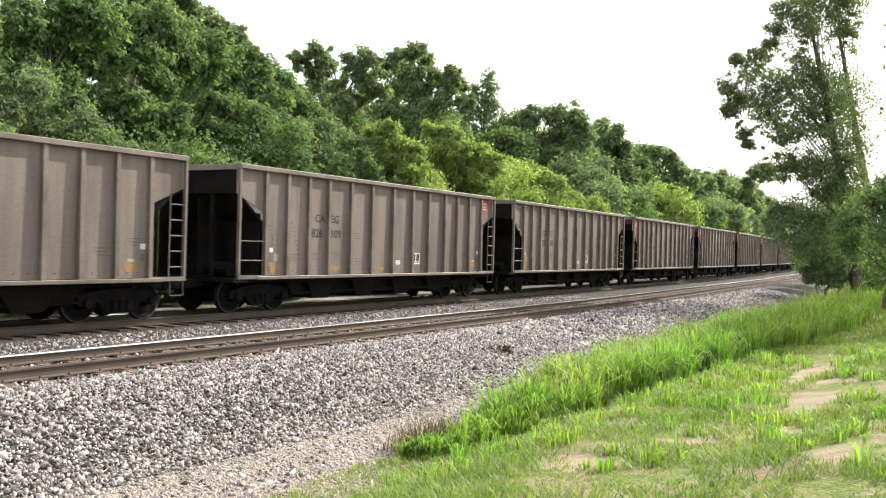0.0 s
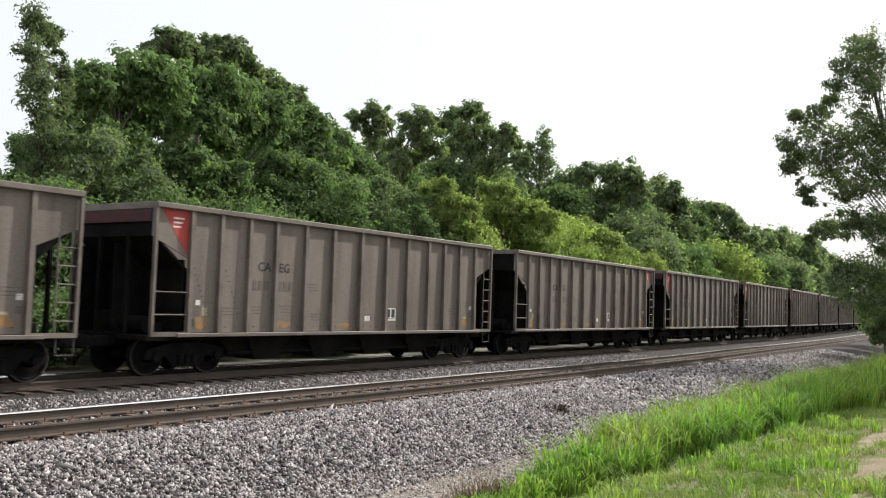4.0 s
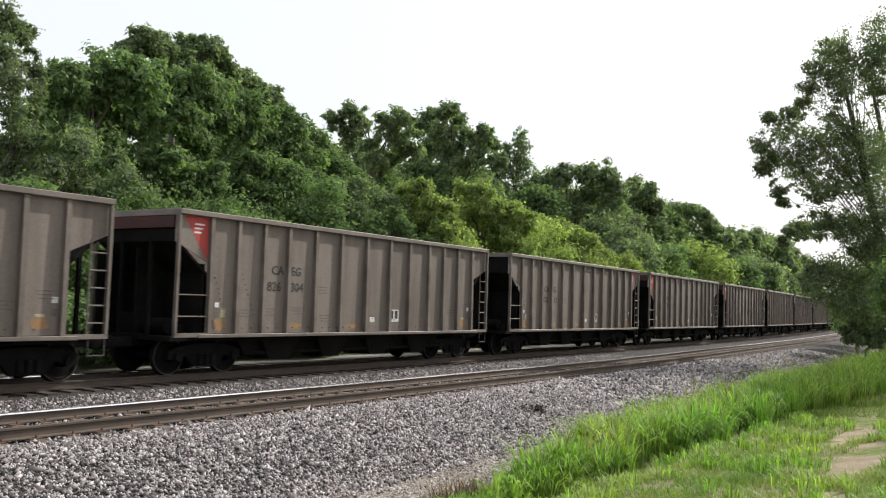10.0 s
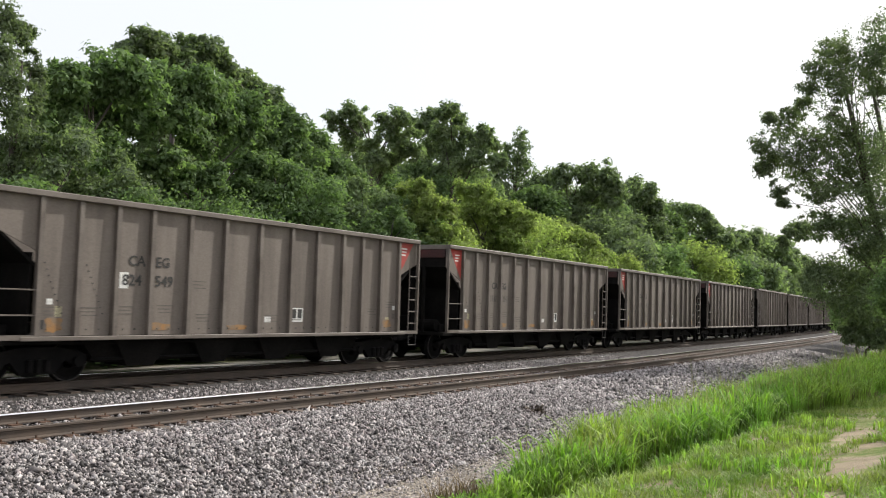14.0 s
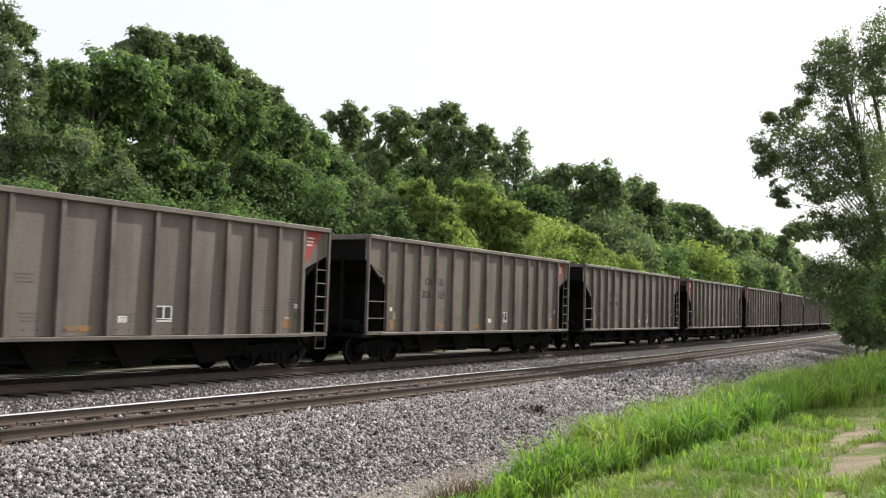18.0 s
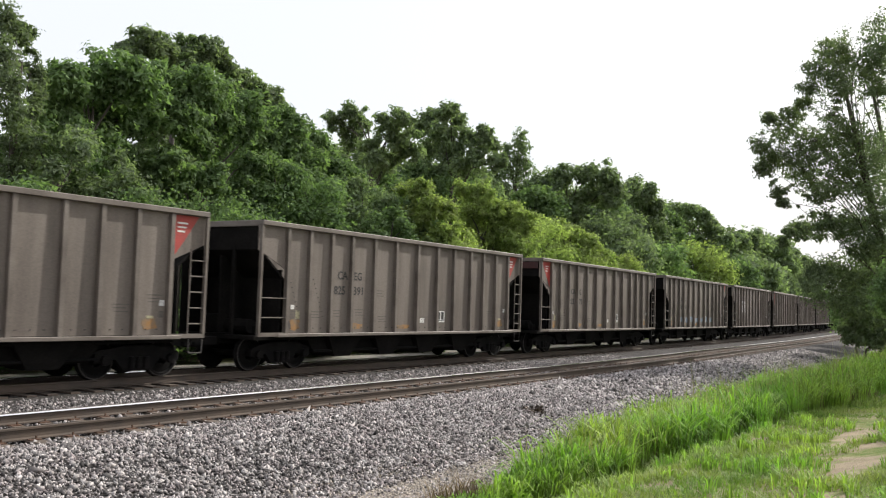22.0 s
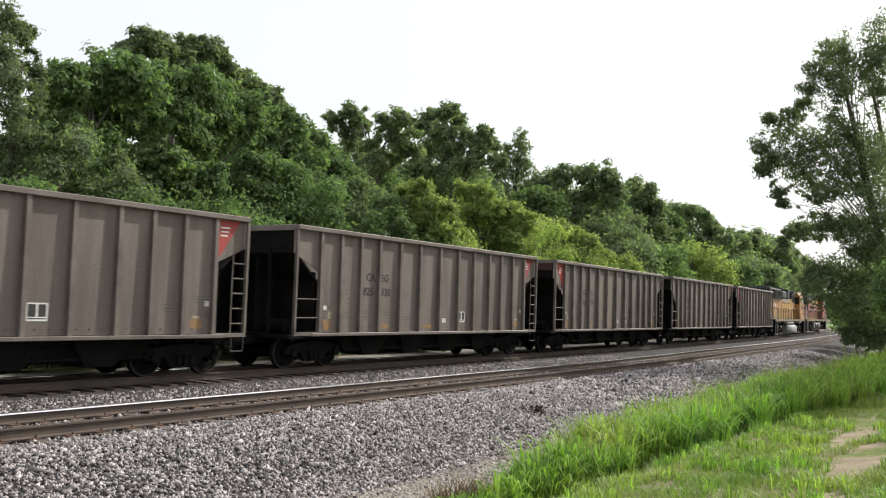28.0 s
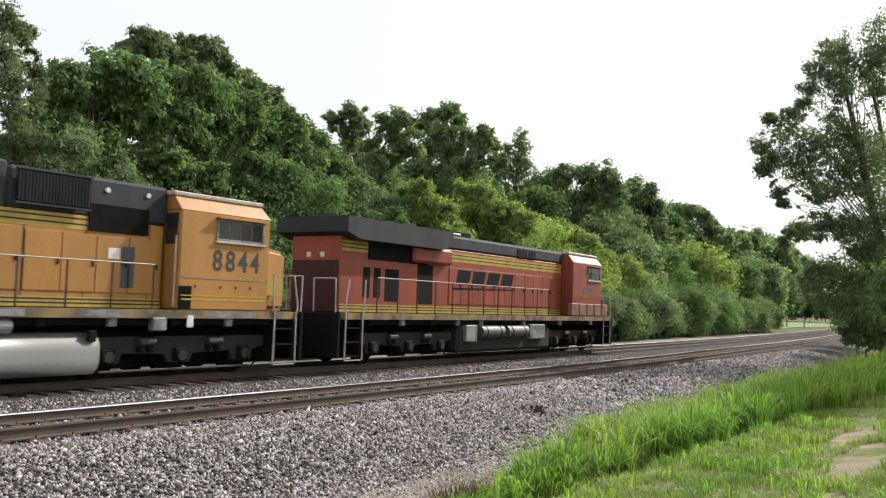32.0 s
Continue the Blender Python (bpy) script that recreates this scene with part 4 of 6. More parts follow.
BARE = [(15.04, 1.5, 0.73, 0.37), (10.12, 1.37, 0.54, 0.24), (8.75, 0.83, 0.45, 0.27), (9.82, 2.6, 0.29, 0.3), (8.37, 2.93, 0.23, 0.29), (8.01, 2.1, 0.24, 0.14), (7.8, 2.38, 0.13, 0.1), (12.74, 2.15, 0.23, 0.34), (18.93, 1.8, 0.61, 0.37), (10.85, 2.14, 0.17, 0.11), (7.98, 1.3, 0.19, 0.16)]  # trodden dirt: x, y, half lengths


def lawn_spots(count, x0, x1, y0, y1):
    out = []
    while len(out) < count:
        x, y = rng.uniform(x0, x1), rng.uniform(y0, y1)
        bare = noise.noise((x * 0.33, y * 0.8, 4.0)) + 0.45 * noise.noise((x * 1.3, y * 1.6, 7.0)) + 0.3 * noise.noise((x * 4.0, y * 5.0, 3.0))
        if y > grass_near(x) + 0.3 or bare > 0.24 + 0.3 * fade(1.2, 3.5, y) or any(((x - a) / c) ** 2 + ((y - b) / d) ** 2 < 1 + 1.6 * noise.noise((x * 2.0, y * 3.0, 8.0)) for a, b, c, d in BARE):
            continue
        out.append((x, y, ground_height(x, y)))
    return np.array(out)


blades("verge_grass", lawn_spots(64000, 5.0, 24, -1.0, 6.2), 0.085, 0.0065, M["lawn"], "short patchy grass on the dirt verge", 1.3)
blades("verge_grass", lawn_spots(20000, 22, 70, -3.0, 3.5), 0.14, 0.016, M["lawn"], "short grass on the verge further along", 0.7)

weeds = np.array([p for p in lawn_spots(1500, 8.0, 20, -0.6, 5.5) if noise.noise((p[0] * 0.9, p[1] * 1.4, 12.0)) > 0.05])
tufts("verge_weed", weeds, 9, 0.10, 0.20, 0.009, M["grass"], "small green tufts on the patchy verge", (4.0, 6.0))

# ---- the train: coal hoppers ----
PITCH, SPEED, START, CAR_L = 16.18, 21.3487, 14.986, 14.43
HALF = CAR_L / 2
POSTS = [-6.15, -5.25, -4.32, -3.39, -2.29, -1.17, 0.04, 1.22, 2.27, 3.39, 4.29, 5.21, 6.15]
SILL, TOP, SIDE = 0.94, 4.03, 1.52  # sill underside, top edge, half width of the side sheet
RED_RIGHT = {-17, -16, -11, -7, -3, 1, 5, 6, 7, 8, 11, 12, 14, 17, 18, 19, 20, 22}


def bogie(parent, x, lit):
    """A two-axle truck: side frames with their bulge and springs, bolster, wheels on axles."""
    truck = empty("truck", x, 0, 0)
    truck.parent = parent
    for s in (-1, 1):
        y0, y1 = sorted((s * 0.95, s * 1.10))
        frame_side = extrude([(-1.15, 0.60), (-0.95, 0.68), (-0.35, 0.78), (0.35, 0.78), (0.95, 0.68), (1.15, 0.60), (1.15, 0.40), (0.82, 0.40),
                              (0.62, 0.48), (0.38, 0.20), (-0.38, 0.20), (-0.62, 0.48), (-0.82, 0.40), (-1.15, 0.40)], y0, y1)
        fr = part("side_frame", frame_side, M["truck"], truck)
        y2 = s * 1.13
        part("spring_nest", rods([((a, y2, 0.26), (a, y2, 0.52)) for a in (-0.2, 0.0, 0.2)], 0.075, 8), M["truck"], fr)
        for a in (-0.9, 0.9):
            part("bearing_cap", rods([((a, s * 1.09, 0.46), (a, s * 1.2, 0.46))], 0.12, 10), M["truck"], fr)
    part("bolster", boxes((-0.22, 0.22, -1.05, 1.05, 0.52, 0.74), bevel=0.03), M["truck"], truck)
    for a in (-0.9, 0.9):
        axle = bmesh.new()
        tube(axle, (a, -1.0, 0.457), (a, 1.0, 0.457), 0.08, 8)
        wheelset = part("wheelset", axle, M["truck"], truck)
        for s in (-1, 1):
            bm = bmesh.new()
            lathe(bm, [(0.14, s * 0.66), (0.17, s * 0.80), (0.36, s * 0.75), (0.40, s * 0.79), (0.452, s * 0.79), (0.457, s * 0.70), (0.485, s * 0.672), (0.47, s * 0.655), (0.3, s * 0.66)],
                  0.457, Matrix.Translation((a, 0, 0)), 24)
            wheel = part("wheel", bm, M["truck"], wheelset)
            bm = bmesh.new()
            lathe(bm, [(0.428, s * 0.788), (0.430, s * 0.794), (0.450, s * 0.795), (0.455, s * 0.785)], 0.457, Matrix.Translation((a, 0, 0)), 24, False)
            # the rim's gleam is put into this lighter steel
            part("rim_face", bm, M["truck_lit"], wheel, "worn wheel rim with its gleam in the colour")
    return truck


def hopper_car():
    """A grey coal hopper: ribbed sides, sloped ends, end cages with ladders, chutes and two trucks."""
    car = empty("coal_hopper_car")
    tagged(car, "weathered grey steel coal hopper car with ribbed sides on black trucks", "hopper car", "hopper cars of the train")
    for s in (-1, 1):
        y = s * SIDE
        a, b = sorted((y, y - s * 0.03))
        for x0, x1 in zip(POSTS, POSTS[1:]) if s < 0 else [(-6.15, 6.15)]:
            part("side_panel", boxes((x0, x1, a, b, SILL + 0.10, TOP - 0.12)), M["car"], car)
        for e in (-1, 1):
            x0, x1 = e * 6.15, e * HALF
            part("end_panel", extrude([(x0, TOP - 0.12), (x1, TOP - 0.12), (x1, 3.24), (e * 6.27, 2.82), (x0, 2.74)], a, b), M["car"], car)
            # corner post of the cage and its foot plate
            y0, y1 = sorted((y + s * 0.12, y + s * 0.03))
            part("corner_post", boxes(tuple(sorted((x1, x1 - e * 0.07))) + (y0, y1, SILL + 0.06, TOP - 0.1)), M["car_trim"], car)
            part("end_sill", boxes(tuple(sorted((x1, e * 6.1))) + (y0, y1, SILL + 0.02, SILL + 0.12)), M["car_trim"], car)
        bm = bmesh.new()
        for x in POSTS:
            y0, y1 = sorted((y - s * 0.005, y + s * 0.13))
            vs = box(bm, x - 0.055, x + 0.055, y0, y1, SILL + 0.08, TOP - 0.1)
            for v in vs:  # ribs thin out towards the top
                if v.co.z > 2 and abs(v.co.y) > abs(y) + 0.02:
                    v.co.y -= s * 0.03
            if s < 0 or x == POSTS[-1]:
                part("side_post", bm, M["car_trim"], car)
                bm = bmesh.new()
        y0, y1 = sorted((y - s * 0.03, y + s * 0.14))
        part("top_chord", boxes((-HALF, HALF, y0, y1, TOP - 0.13, TOP), bevel=0.015), M["car_trim"], car, "square steel top rail")
        part("side_sill", boxes((-6.5, 6.5, y0, y1, SILL, SILL + 0.09), bevel=0.01), M["car_trim"], car)
        # two grab rungs at one end, a ladder at the other
        e = -s
        yo = y + s * 0.08
        for z in (1.46, 1.98):
            part("grab_iron", rods([((e * -6.2, yo, z), (e * -HALF + e * 0.03, yo, z))], 0.016, 6), M["car_trim"], car)
        xr = e * (HALF - 0.50)
        part("ladder", rods([((xr, yo, SILL + 0.05), (xr, yo, 3.1))] + [((xr, yo, z), (e * HALF - e * 0.04, yo, z)) for z in (1.3, 1.68, 2.06, 2.44, 2.82)], 0.018, 6),
             M["car_trim"], car, "steel ladder at the car's end")
        part("step", bent([(xr + e * 0.05, yo, SILL), (xr + e * 0.05, yo, 0.6), (e * HALF - e * 0.05, yo, 0.6), (e * HALF - e * 0.05, yo, SILL)], 0.016), M["truck_lit"], car)
        if s > 0:
            continue
        # stencils and plates
        t = y + s * 0.004
        yy = tuple(sorted((t - s * 0.004, t)))

        def patch(name, cx, cz, w, h, mat, label=""):
            part(name, boxes((e * cx - w / 2, e * cx + w / 2, *yy, cz - h / 2, cz + h / 2)), mat, car, label)

        def stain(cx, cz, w, h, label, seed):
            """A paint patch with a ragged outline."""
            r = random.Random(seed)
            ring = []
            for k in range(16):
                a = k * math.tau / 16
                q = r.uniform(0.72, 1.1)
                ring.append((cx + w / 2 * q * math.copysign(abs(math.cos(a)) ** 0.6, math.cos(a)), cz + h / 2 * q * math.copysign(abs(math.sin(a)) ** 0.6, math.sin(a))))
            part("paint_patch", extrude(ring, *yy), M["rust_orange"], car, label)

        patch("placard", -5.84, 1.75, 0.13, 0.12, M["white"], "small white placard")
        patch("placard", -5.63, 1.55, 0.16, 0.22, M["yellowed"], "yellowed paper card")
        patch("placard", -6.0, 1.27, 0.13, 0.19, M["stencil"], "small dark square")
        patch("placard", 0.46, 1.40, 0.24, 0.15, M["white"], "white routing card")
        stain(-5.72, 1.27, 0.42, 0.34, "orange primer patch", 1)
        stain(-3.1, 1.22, 0.7, 0.2, "faint orange primer patch", 2)
        stain(-0.6, 1.2, 0.75, 0.14, "faint orange primer patch", 3)
        stain(5.68, 1.3, 0.45, 0.34, "orange primer patch", 4)
        patch("placard", 6.0, 1.78, 0.14, 0.13, M["white"], "small white placard")
        patch("placard", 5.99, 1.52, 0.13, 0.16, M["faint"])
        patch("placard", 5.68, 1.45, 0.2, 0.07, M["yellowed"])
        cx = 1.57
        sheet = part("load_stencil", boxes((cx - 0.24, cx + 0.24, *yy, 1.34, 1.72)), M["stencil"], car, "white boxed stencil with two dark squares")
        t = tuple(sorted((yy[0] - 0.004, yy[0])))
        for x0, x1, z0, z1 in ((-0.24, 0.24, 1.69, 1.72), (-0.24, 0.24, 1.34, 1.38), (-0.24, 0.24, 1.405, 1.43), (-0.24, -0.205, 1.34, 1.72), (0.205, 0.24, 1.34, 1.72), (-0.022, 0.022, 1.42, 1.7)):
            part("stencil_bar", boxes((cx + x0, cx + x1, *t, z0, z1)), M["white"], sheet)
        faint = []
        for cx, cz in ((-5.8, 1.62), (-4.9, 1.62), (-4.0, 1.66), (-2.9, 1.7), (-1.9, 2.3), (-1.75, 1.5), (0.6, 1.5), (4.9, 1.72), (5.8, 1.95)):
            for j in range(3):
                faint.append((cx - 0.24 + 0.03 * j, cx + 0.2 - 0.07 * (j % 2), *yy, cz - 0.08 * j, cz + 0.025 - 0.08 * j))
        part("worn_lettering", boxes(*faint), M["faint"], car, "rows of worn illegible lettering")["kind"] = "stuff"
        dots = []  # bolt heads: two slanting rows on the first panels, one row above the sill
        for p in (-6.0, -5.02):
            for k in range(9):
                dots.append((p + 0.055 * k, 2.55 - 0.13 * k))
        dots += [(-6.2 + 0.31 * k, 1.17) for k in range(41)]
        part("bolt_head", boxes(*[(a - 0.013, a + 0.013, y - 0.014, y, b - 0.013, b + 0.013) for a, b in dots]), M["stencil"], car)["kind"] = "stuff"
    # inner body: floor slopes, end slopes, coal-black inside
    prof = [(-HALF + 0.05, TOP - 0.02), (-HALF + 0.05, 3.25), (-4.75, 1.25), (4.75, 1.25), (HALF - 0.05, 3.25), (HALF - 0.05, TOP - 0.02),
            (HALF - 0.10, TOP - 0.02), (HALF - 0.10, 3.28), (4.7, 1.35), (-4.7, 1.35), (-HALF + 0.10, 3.28), (-HALF + 0.10, TOP - 0.02)]
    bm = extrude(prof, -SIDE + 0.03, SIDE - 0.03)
    part("slope_sheet", bm, M["soot_shade"], car, "black sloping end sheets and floor")
    for e in (-1, 1):
        part("end_chord", boxes(tuple(sorted((e * HALF, e * (HALF - 0.1)))) + (-SIDE, SIDE, TOP - 0.16, TOP), bevel=0.01), M["car_trim"], car)
        part("end_post", boxes(*[tuple(sorted((e * (HALF - 0.04), e * (HALF - 0.12)))) + (c - 0.05, c + 0.05, SILL, 3.4) for c in (-0.55, 0.55)]), M["soot_shade"], car)
        part("end_platform", boxes(tuple(sorted((e * 5.2, e * (HALF - 0.01)))) + (-SIDE + 0.05, SIDE - 0.05, 0.86, 0.97)), M["soot_shade"], car)
        part("brake_gear", boxes(tuple(sorted((e * 6.6, e * 6.95))) + (0.2, 0.75, 0.98, 1.5), bevel=0.03), M["soot_shade"], car)
        part("valve_box", boxes(tuple(sorted((e * 6.4, e * 6.7))) + (-1.0, -0.2, 0.98, 1.25), bevel=0.03), M["soot_shade"], car)
        part("center_web", boxes(tuple(sorted((e * 6.29, e * 7.12))) + (-0.03, 0.03, 0.97, 3.1)), M["soot_shade"], car)
        # two plates added to close the car ends, their black standing for shade
        part("shield_plate", boxes(tuple(sorted((e * 6.29, e * 7.22))) + (SIDE - 0.12, SIDE - 0.08, 0.97, 3.05)), M["soot_shade"], car, "added black plate that keeps the car's corner in shade")
        part("bulkhead", boxes(tuple(sorted((e * 6.22, e * 6.28))) + (-1.45, 1.45, 0.97, 2.75)), M["soot_shade"], car, "added black plate for the shade behind the brake gear")
        cb = bmesh.new()
        box(cb, *sorted((e * 7.0, e * (PITCH / 2 - 0.08))), -0.1, 0.1, 0.68, 0.9)
        box(cb, *sorted((e * (PITCH / 2 - 0.3), e * (PITCH / 2 - 0.005))), -0.2, 0.2, 0.64, 0.95, bevel=0.04)
        part("coupler", cb, M["truck"], car)
        part("air_hose", bent([(e * 7.3, 0.35, 0.7), (e * 7.6, 0.38, 0.45), (e * 8.0, 0.3, 0.5)], 0.025), M["soot_shade"], car)
    part("brake_reservoir", rods([((-6.75, -0.9, 1.2), (-6.75, 0.4, 1.2))], 0.2, 12), M["soot_shade"], car)
    part("center_sill", boxes((-7.2, 7.2, -0.25, 0.25, 0.72, 1.0)), M["soot_shade"], car)
    # added filler: stops daylight between the chutes, the shade in its colour
    part("hopper_trough", extrude([(-5.0, 1.2), (5.0, 1.2), (4.4, 0.42), (-4.4, 0.42)], -1.12, 1.12), M["soot_shade"], car, "black trough filling the shade above the discharge doors")
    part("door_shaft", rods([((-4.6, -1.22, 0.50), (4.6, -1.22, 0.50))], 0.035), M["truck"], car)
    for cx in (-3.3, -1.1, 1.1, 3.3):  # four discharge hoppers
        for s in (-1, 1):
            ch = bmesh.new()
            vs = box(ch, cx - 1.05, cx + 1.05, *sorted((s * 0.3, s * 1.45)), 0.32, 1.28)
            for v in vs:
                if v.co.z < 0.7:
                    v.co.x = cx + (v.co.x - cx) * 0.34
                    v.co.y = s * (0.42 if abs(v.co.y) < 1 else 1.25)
            part("chute", ch, M["soot_shade"], car)
    part("train_line", rods([((-5.5, -1.3, 0.86), (5.5, -1.3, 0.86))], 0.03), M["soot_shade"], car)
    for x in (-5.75, 5.75):
        bogie(car, x, M["truck_lit"])
    return car


def red_end(car, e):
    """The red-painted rotary end: triangle on the side sheet and a red band across the end."""
    for s in (-1, 1):
        y = s * (SIDE + 0.004)
        a, b = sorted((y, y - s * 0.006))
        tri = part("red_corner", extrude([(e * 6.22, TOP - 0.14), (e * 6.98, TOP - 0.14), (e * 6.50, 3.2), (e * 6.22, 2.84)], a, b), M["red"], car, "faded red painted corner")
        part("warning_lettering", boxes(*[(e * 6.5 - 0.16, e * 6.5 + 0.14 - 0.04 * i, *sorted((y, y + s * 0.004)), 3.68 - 0.1 * i, 3.72 - 0.1 * i) for i in range(3)]), M["white"], tri)
    x = e * (HALF + 0.003)
    part("red_band", boxes(tuple(sorted((x, x - e * 0.01))) + (-SIDE + 0.08, SIDE - 0.08, TOP - 0.45, TOP - 0.17)), M["sooty_red"], car, "dull red band across the end")


LINES = {}


def lettering(text, size, mat):
    """Letters as a thin mesh, shared between cars."""
    if (text, size) not in LINES:
        cu = bpy.data.curves.new("lettering", "FONT")
        cu.body, cu.size, cu.extrude, cu.align_x, cu.align_y = text, size, 0.002, "CENTER", "CENTER"
        cu.resolution_u, cu.offset = 2, 0.016 * size
        ob = new("lettering", cu)
        me = bpy.data.meshes.new_from_object(ob.evaluated_get(bpy.context.evaluated_depsgraph_get()))
        me.materials.append(mat)
        bpy.data.objects.remove(ob)
        LINES[text, size] = me
    return LINES[text, size]


def letter(parent, text, size, x, y, z, mat, width=1.0, name="lettering", lean=0.0):
    o = new(name, lettering(text, size, mat))
    o.parent = parent
    o.matrix_basis = pose(x, y, z, 90, 0, 0) @ Matrix.Diagonal((width, 1, 1, 1))
    return o


NUMBERS = {-17: "826 109", -16: "825 385", -15: "826 134", -14: "826 146", -13: "826 341", -10: "825 273", -9: "825 015", -8: "825 004", -7: "826 077", -6: "825 400",
           -5: "825 394", -4: "826 304", -3: "825 112", -2: "825 071", -1: "826 206", 0: "825 036", 1: "824 549", 5: "824 560", 6: "825 269", 7: "826 015", 8: "826 246",
           9: "825 176", 10: "825 183", 11: "825 148", 12: "825 391", 13: "825 173", 14: "826 036", 15: "22 022", 16: "826 305", 19: "825 024", 20: "825 330",
           21: "826 193", 22: "826 255", 23: "825 347"}
CARS = {}
proto_car = hopper_car()
hopper_left = copy_thing(proto_car, Matrix())
hopper_plain = copy_thing(proto_car, Matrix())
tagged(hopper_plain, "weathered grey steel coal hopper car with no red corner")
red_end(hopper_left, -1)
red_end(proto_car, 1)


def car_x(n, t):
    return START + 7.295 + PITCH * n - SPEED * (t - 13.0)


for n in range(-18, 24):
    src = hopper_plain if n in (-18, 15) else proto_car if n in RED_RIGHT else hopper_left
    CARS[n] = src if n in (-18, -17, -15) else copy_thing(src, Matrix())
for n, ob in CARS.items():
    y = -SIDE - 0.006
    if n == 15:
        for x, z, w in ((-3.78, 2.70, 0.62), (-3.00, 2.70, 0.62), (-3.86, 2.26, 0.62), (-2.97, 2.26, 0.68)):
            part("paint_patch", boxes((x - w / 2, x + w / 2, y, y + 0.01, z - 0.2, z + 0.2)), M["white"], ob, "white patch behind the lettering")
        y -= 0.004
    if n in (1, 5):
        part("paint_patch", boxes((-4.19, -3.96, y, y + 0.01, 2.08, 2.44)), M["white"], ob, "white patch behind one digit")
        y -= 0.004
    if n == 14:
        for x0, x1 in zip(POSTS[2:9], POSTS[3:10]):
            r = random.Random(int(x0 * 100))
            top = [(x0 + 0.07 + (x1 - x0 - 0.14) * k / 6, 1.62 + r.uniform(-0.09, 0.09)) for k in range(7)]
            low = [(a, 1.34 + r.uniform(-0.08, 0.08)) for a, b in top[::-1]]
            part("paint_patch", extrude(top + low, y + 0.002, y + 0.01), M["blue"], ob, "pale blue sprayed band")
    letter(ob, "CA", 0.33, -3.75, y, 2.70, M["stencil"])
    letter(ob, "EG", 0.33, -3.03, y, 2.70, M["stencil"])
    if n in NUMBERS:
        a, b = NUMBERS[n].split()
        letter(ob, a, 0.35, -3.86, y, 2.26, M["stencil"])
        letter(ob, b, 0.35, -2.97, y, 2.26, M["stencil"])
    else:
        for c in (-4.06, -3.86, -3.66, -3.17, -2.97, -2.77):
            part("worn_digit", boxes((c - 0.07, c + 0.07, y - 0.002, y + 0.004, 2.11, 2.35)), M["faint"], ob)

# ---- the train: two locomotives, cabs leading away ----
M["orange"] = material("sunburnt_orange_paint", (0.40, 0.190, 0.036), 0.5, 0, 0.12, 1.4, 14, 0.05, 0.003, (0.31, 0.15, 0.035), streak=0.15)
M["redorange"] = material("red_orange_paint", (0.30, 0.057, 0.021), 0.5, 0, 0.14, 1.0, 14, 0.05, 0.003, (0.165, 0.038, 0.02), streak=0.3)
M["hood_grey"] = material("dark_green_grey_paint", (0.017, 0.020, 0.023), 0.8, 0, 0.25, 1.0, 25, 0.06, 0.003, (0.032, 0.035, 0.036), streak=0.4)
M["dull_steel"] = material("dull_silver_steel", (0.13, 0.126, 0.118), 0.5, 0.4, 0.3, 3, 30, 0.08, 0.003, (0.10, 0.095, 0.09))
M["black_paint"] = material("black_paint", (0.009, 0.009, 0.010), 0.85, 0, 0.3, 2, 30, 0.08, 0.003, gloss=0.15)
M["yellow"] = material("yellow_stripe_paint", (0.47, 0.33, 0.032), 0.5, 0, 0.25, 2, 25, 0.04, 0.002, (0.33, 0.22, 0.04))
M["silver"] = material("silver_tank_paint", (0.27, 0.27, 0.265), 0.42, 0.4, 0.2, 1.2, 30, 0.05, 0.002, (0.25, 0.245, 0.235), streak=0.4)
M["worn_grey"] = material("grey_patched_paint", (0.25, 0.245, 0.225), 0.65, 0, 0.35, 3, 30, 0.06, 0.003, (0.10, 0.10, 0.09))
M["rail_white"] = material("pale_handrail_paint", (0.42, 0.39, 0.34), 0.5, 0, 0.2, 4, 30, 0)
M["rail_dark"] = material("dark_handrail_paint", (0.06, 0.045, 0.035), 0.6, 0, 0.2, 4, 30, 0)
M["roof_white"] = material("faded_cab_roof", (0.40, 0.36, 0.31), 0.6, 0, 0.25, 3, 30, 0.03, 0.002)
M["sill_dirty"] = material("dirty_sill_paint", (0.24, 0.165, 0.06), 0.7, 0, 0.3, 2.2, 30, 0.1, 0.003, (0.05, 0.043, 0.034))


def glass_material():
    m = bpy.data.materials.new("dark_cab_glass")
    m.use_nodes = True
    b = m.node_tree.nodes["Principled BSDF"]
    b.inputs["Base Color"].default_value = (0.02, 0.024, 0.026, 1)
    b.inputs["Roughness"].default_value = 0.06
    return m


M["glass"] = glass_material()
M["emblem_fill"] = material("dull_yellow_emblem", (0.42, 0.27, 0.035), 0.6, 0, 0.2, 3, 20, 0, second=(0.38, 0.20, 0.04))
M["brake_grey"] = material("dusty_brake_grey", (0.06, 0.057, 0.053), 0.7, 0.2, 0.3, 3, 30, 0.1, 0.003, (0.035, 0.032, 0.03))
M["faded_red"] = material("faded_red_box_paint", (0.26, 0.115, 0.08), 0.65, 0, 0.25, 3, 25, 0.05, 0.003, (0.16, 0.07, 0.05))
M["loco_truck"] = material("oily_cast_steel", (0.034, 0.030, 0.027), 0.8, 0.1, 0.4, 3, 30, 0.25, 0.006, (0.036, 0.031, 0.027), gloss=0.2)
DECK, EDGE = 1.62, 1.52  # walkway height, half width of the walkway


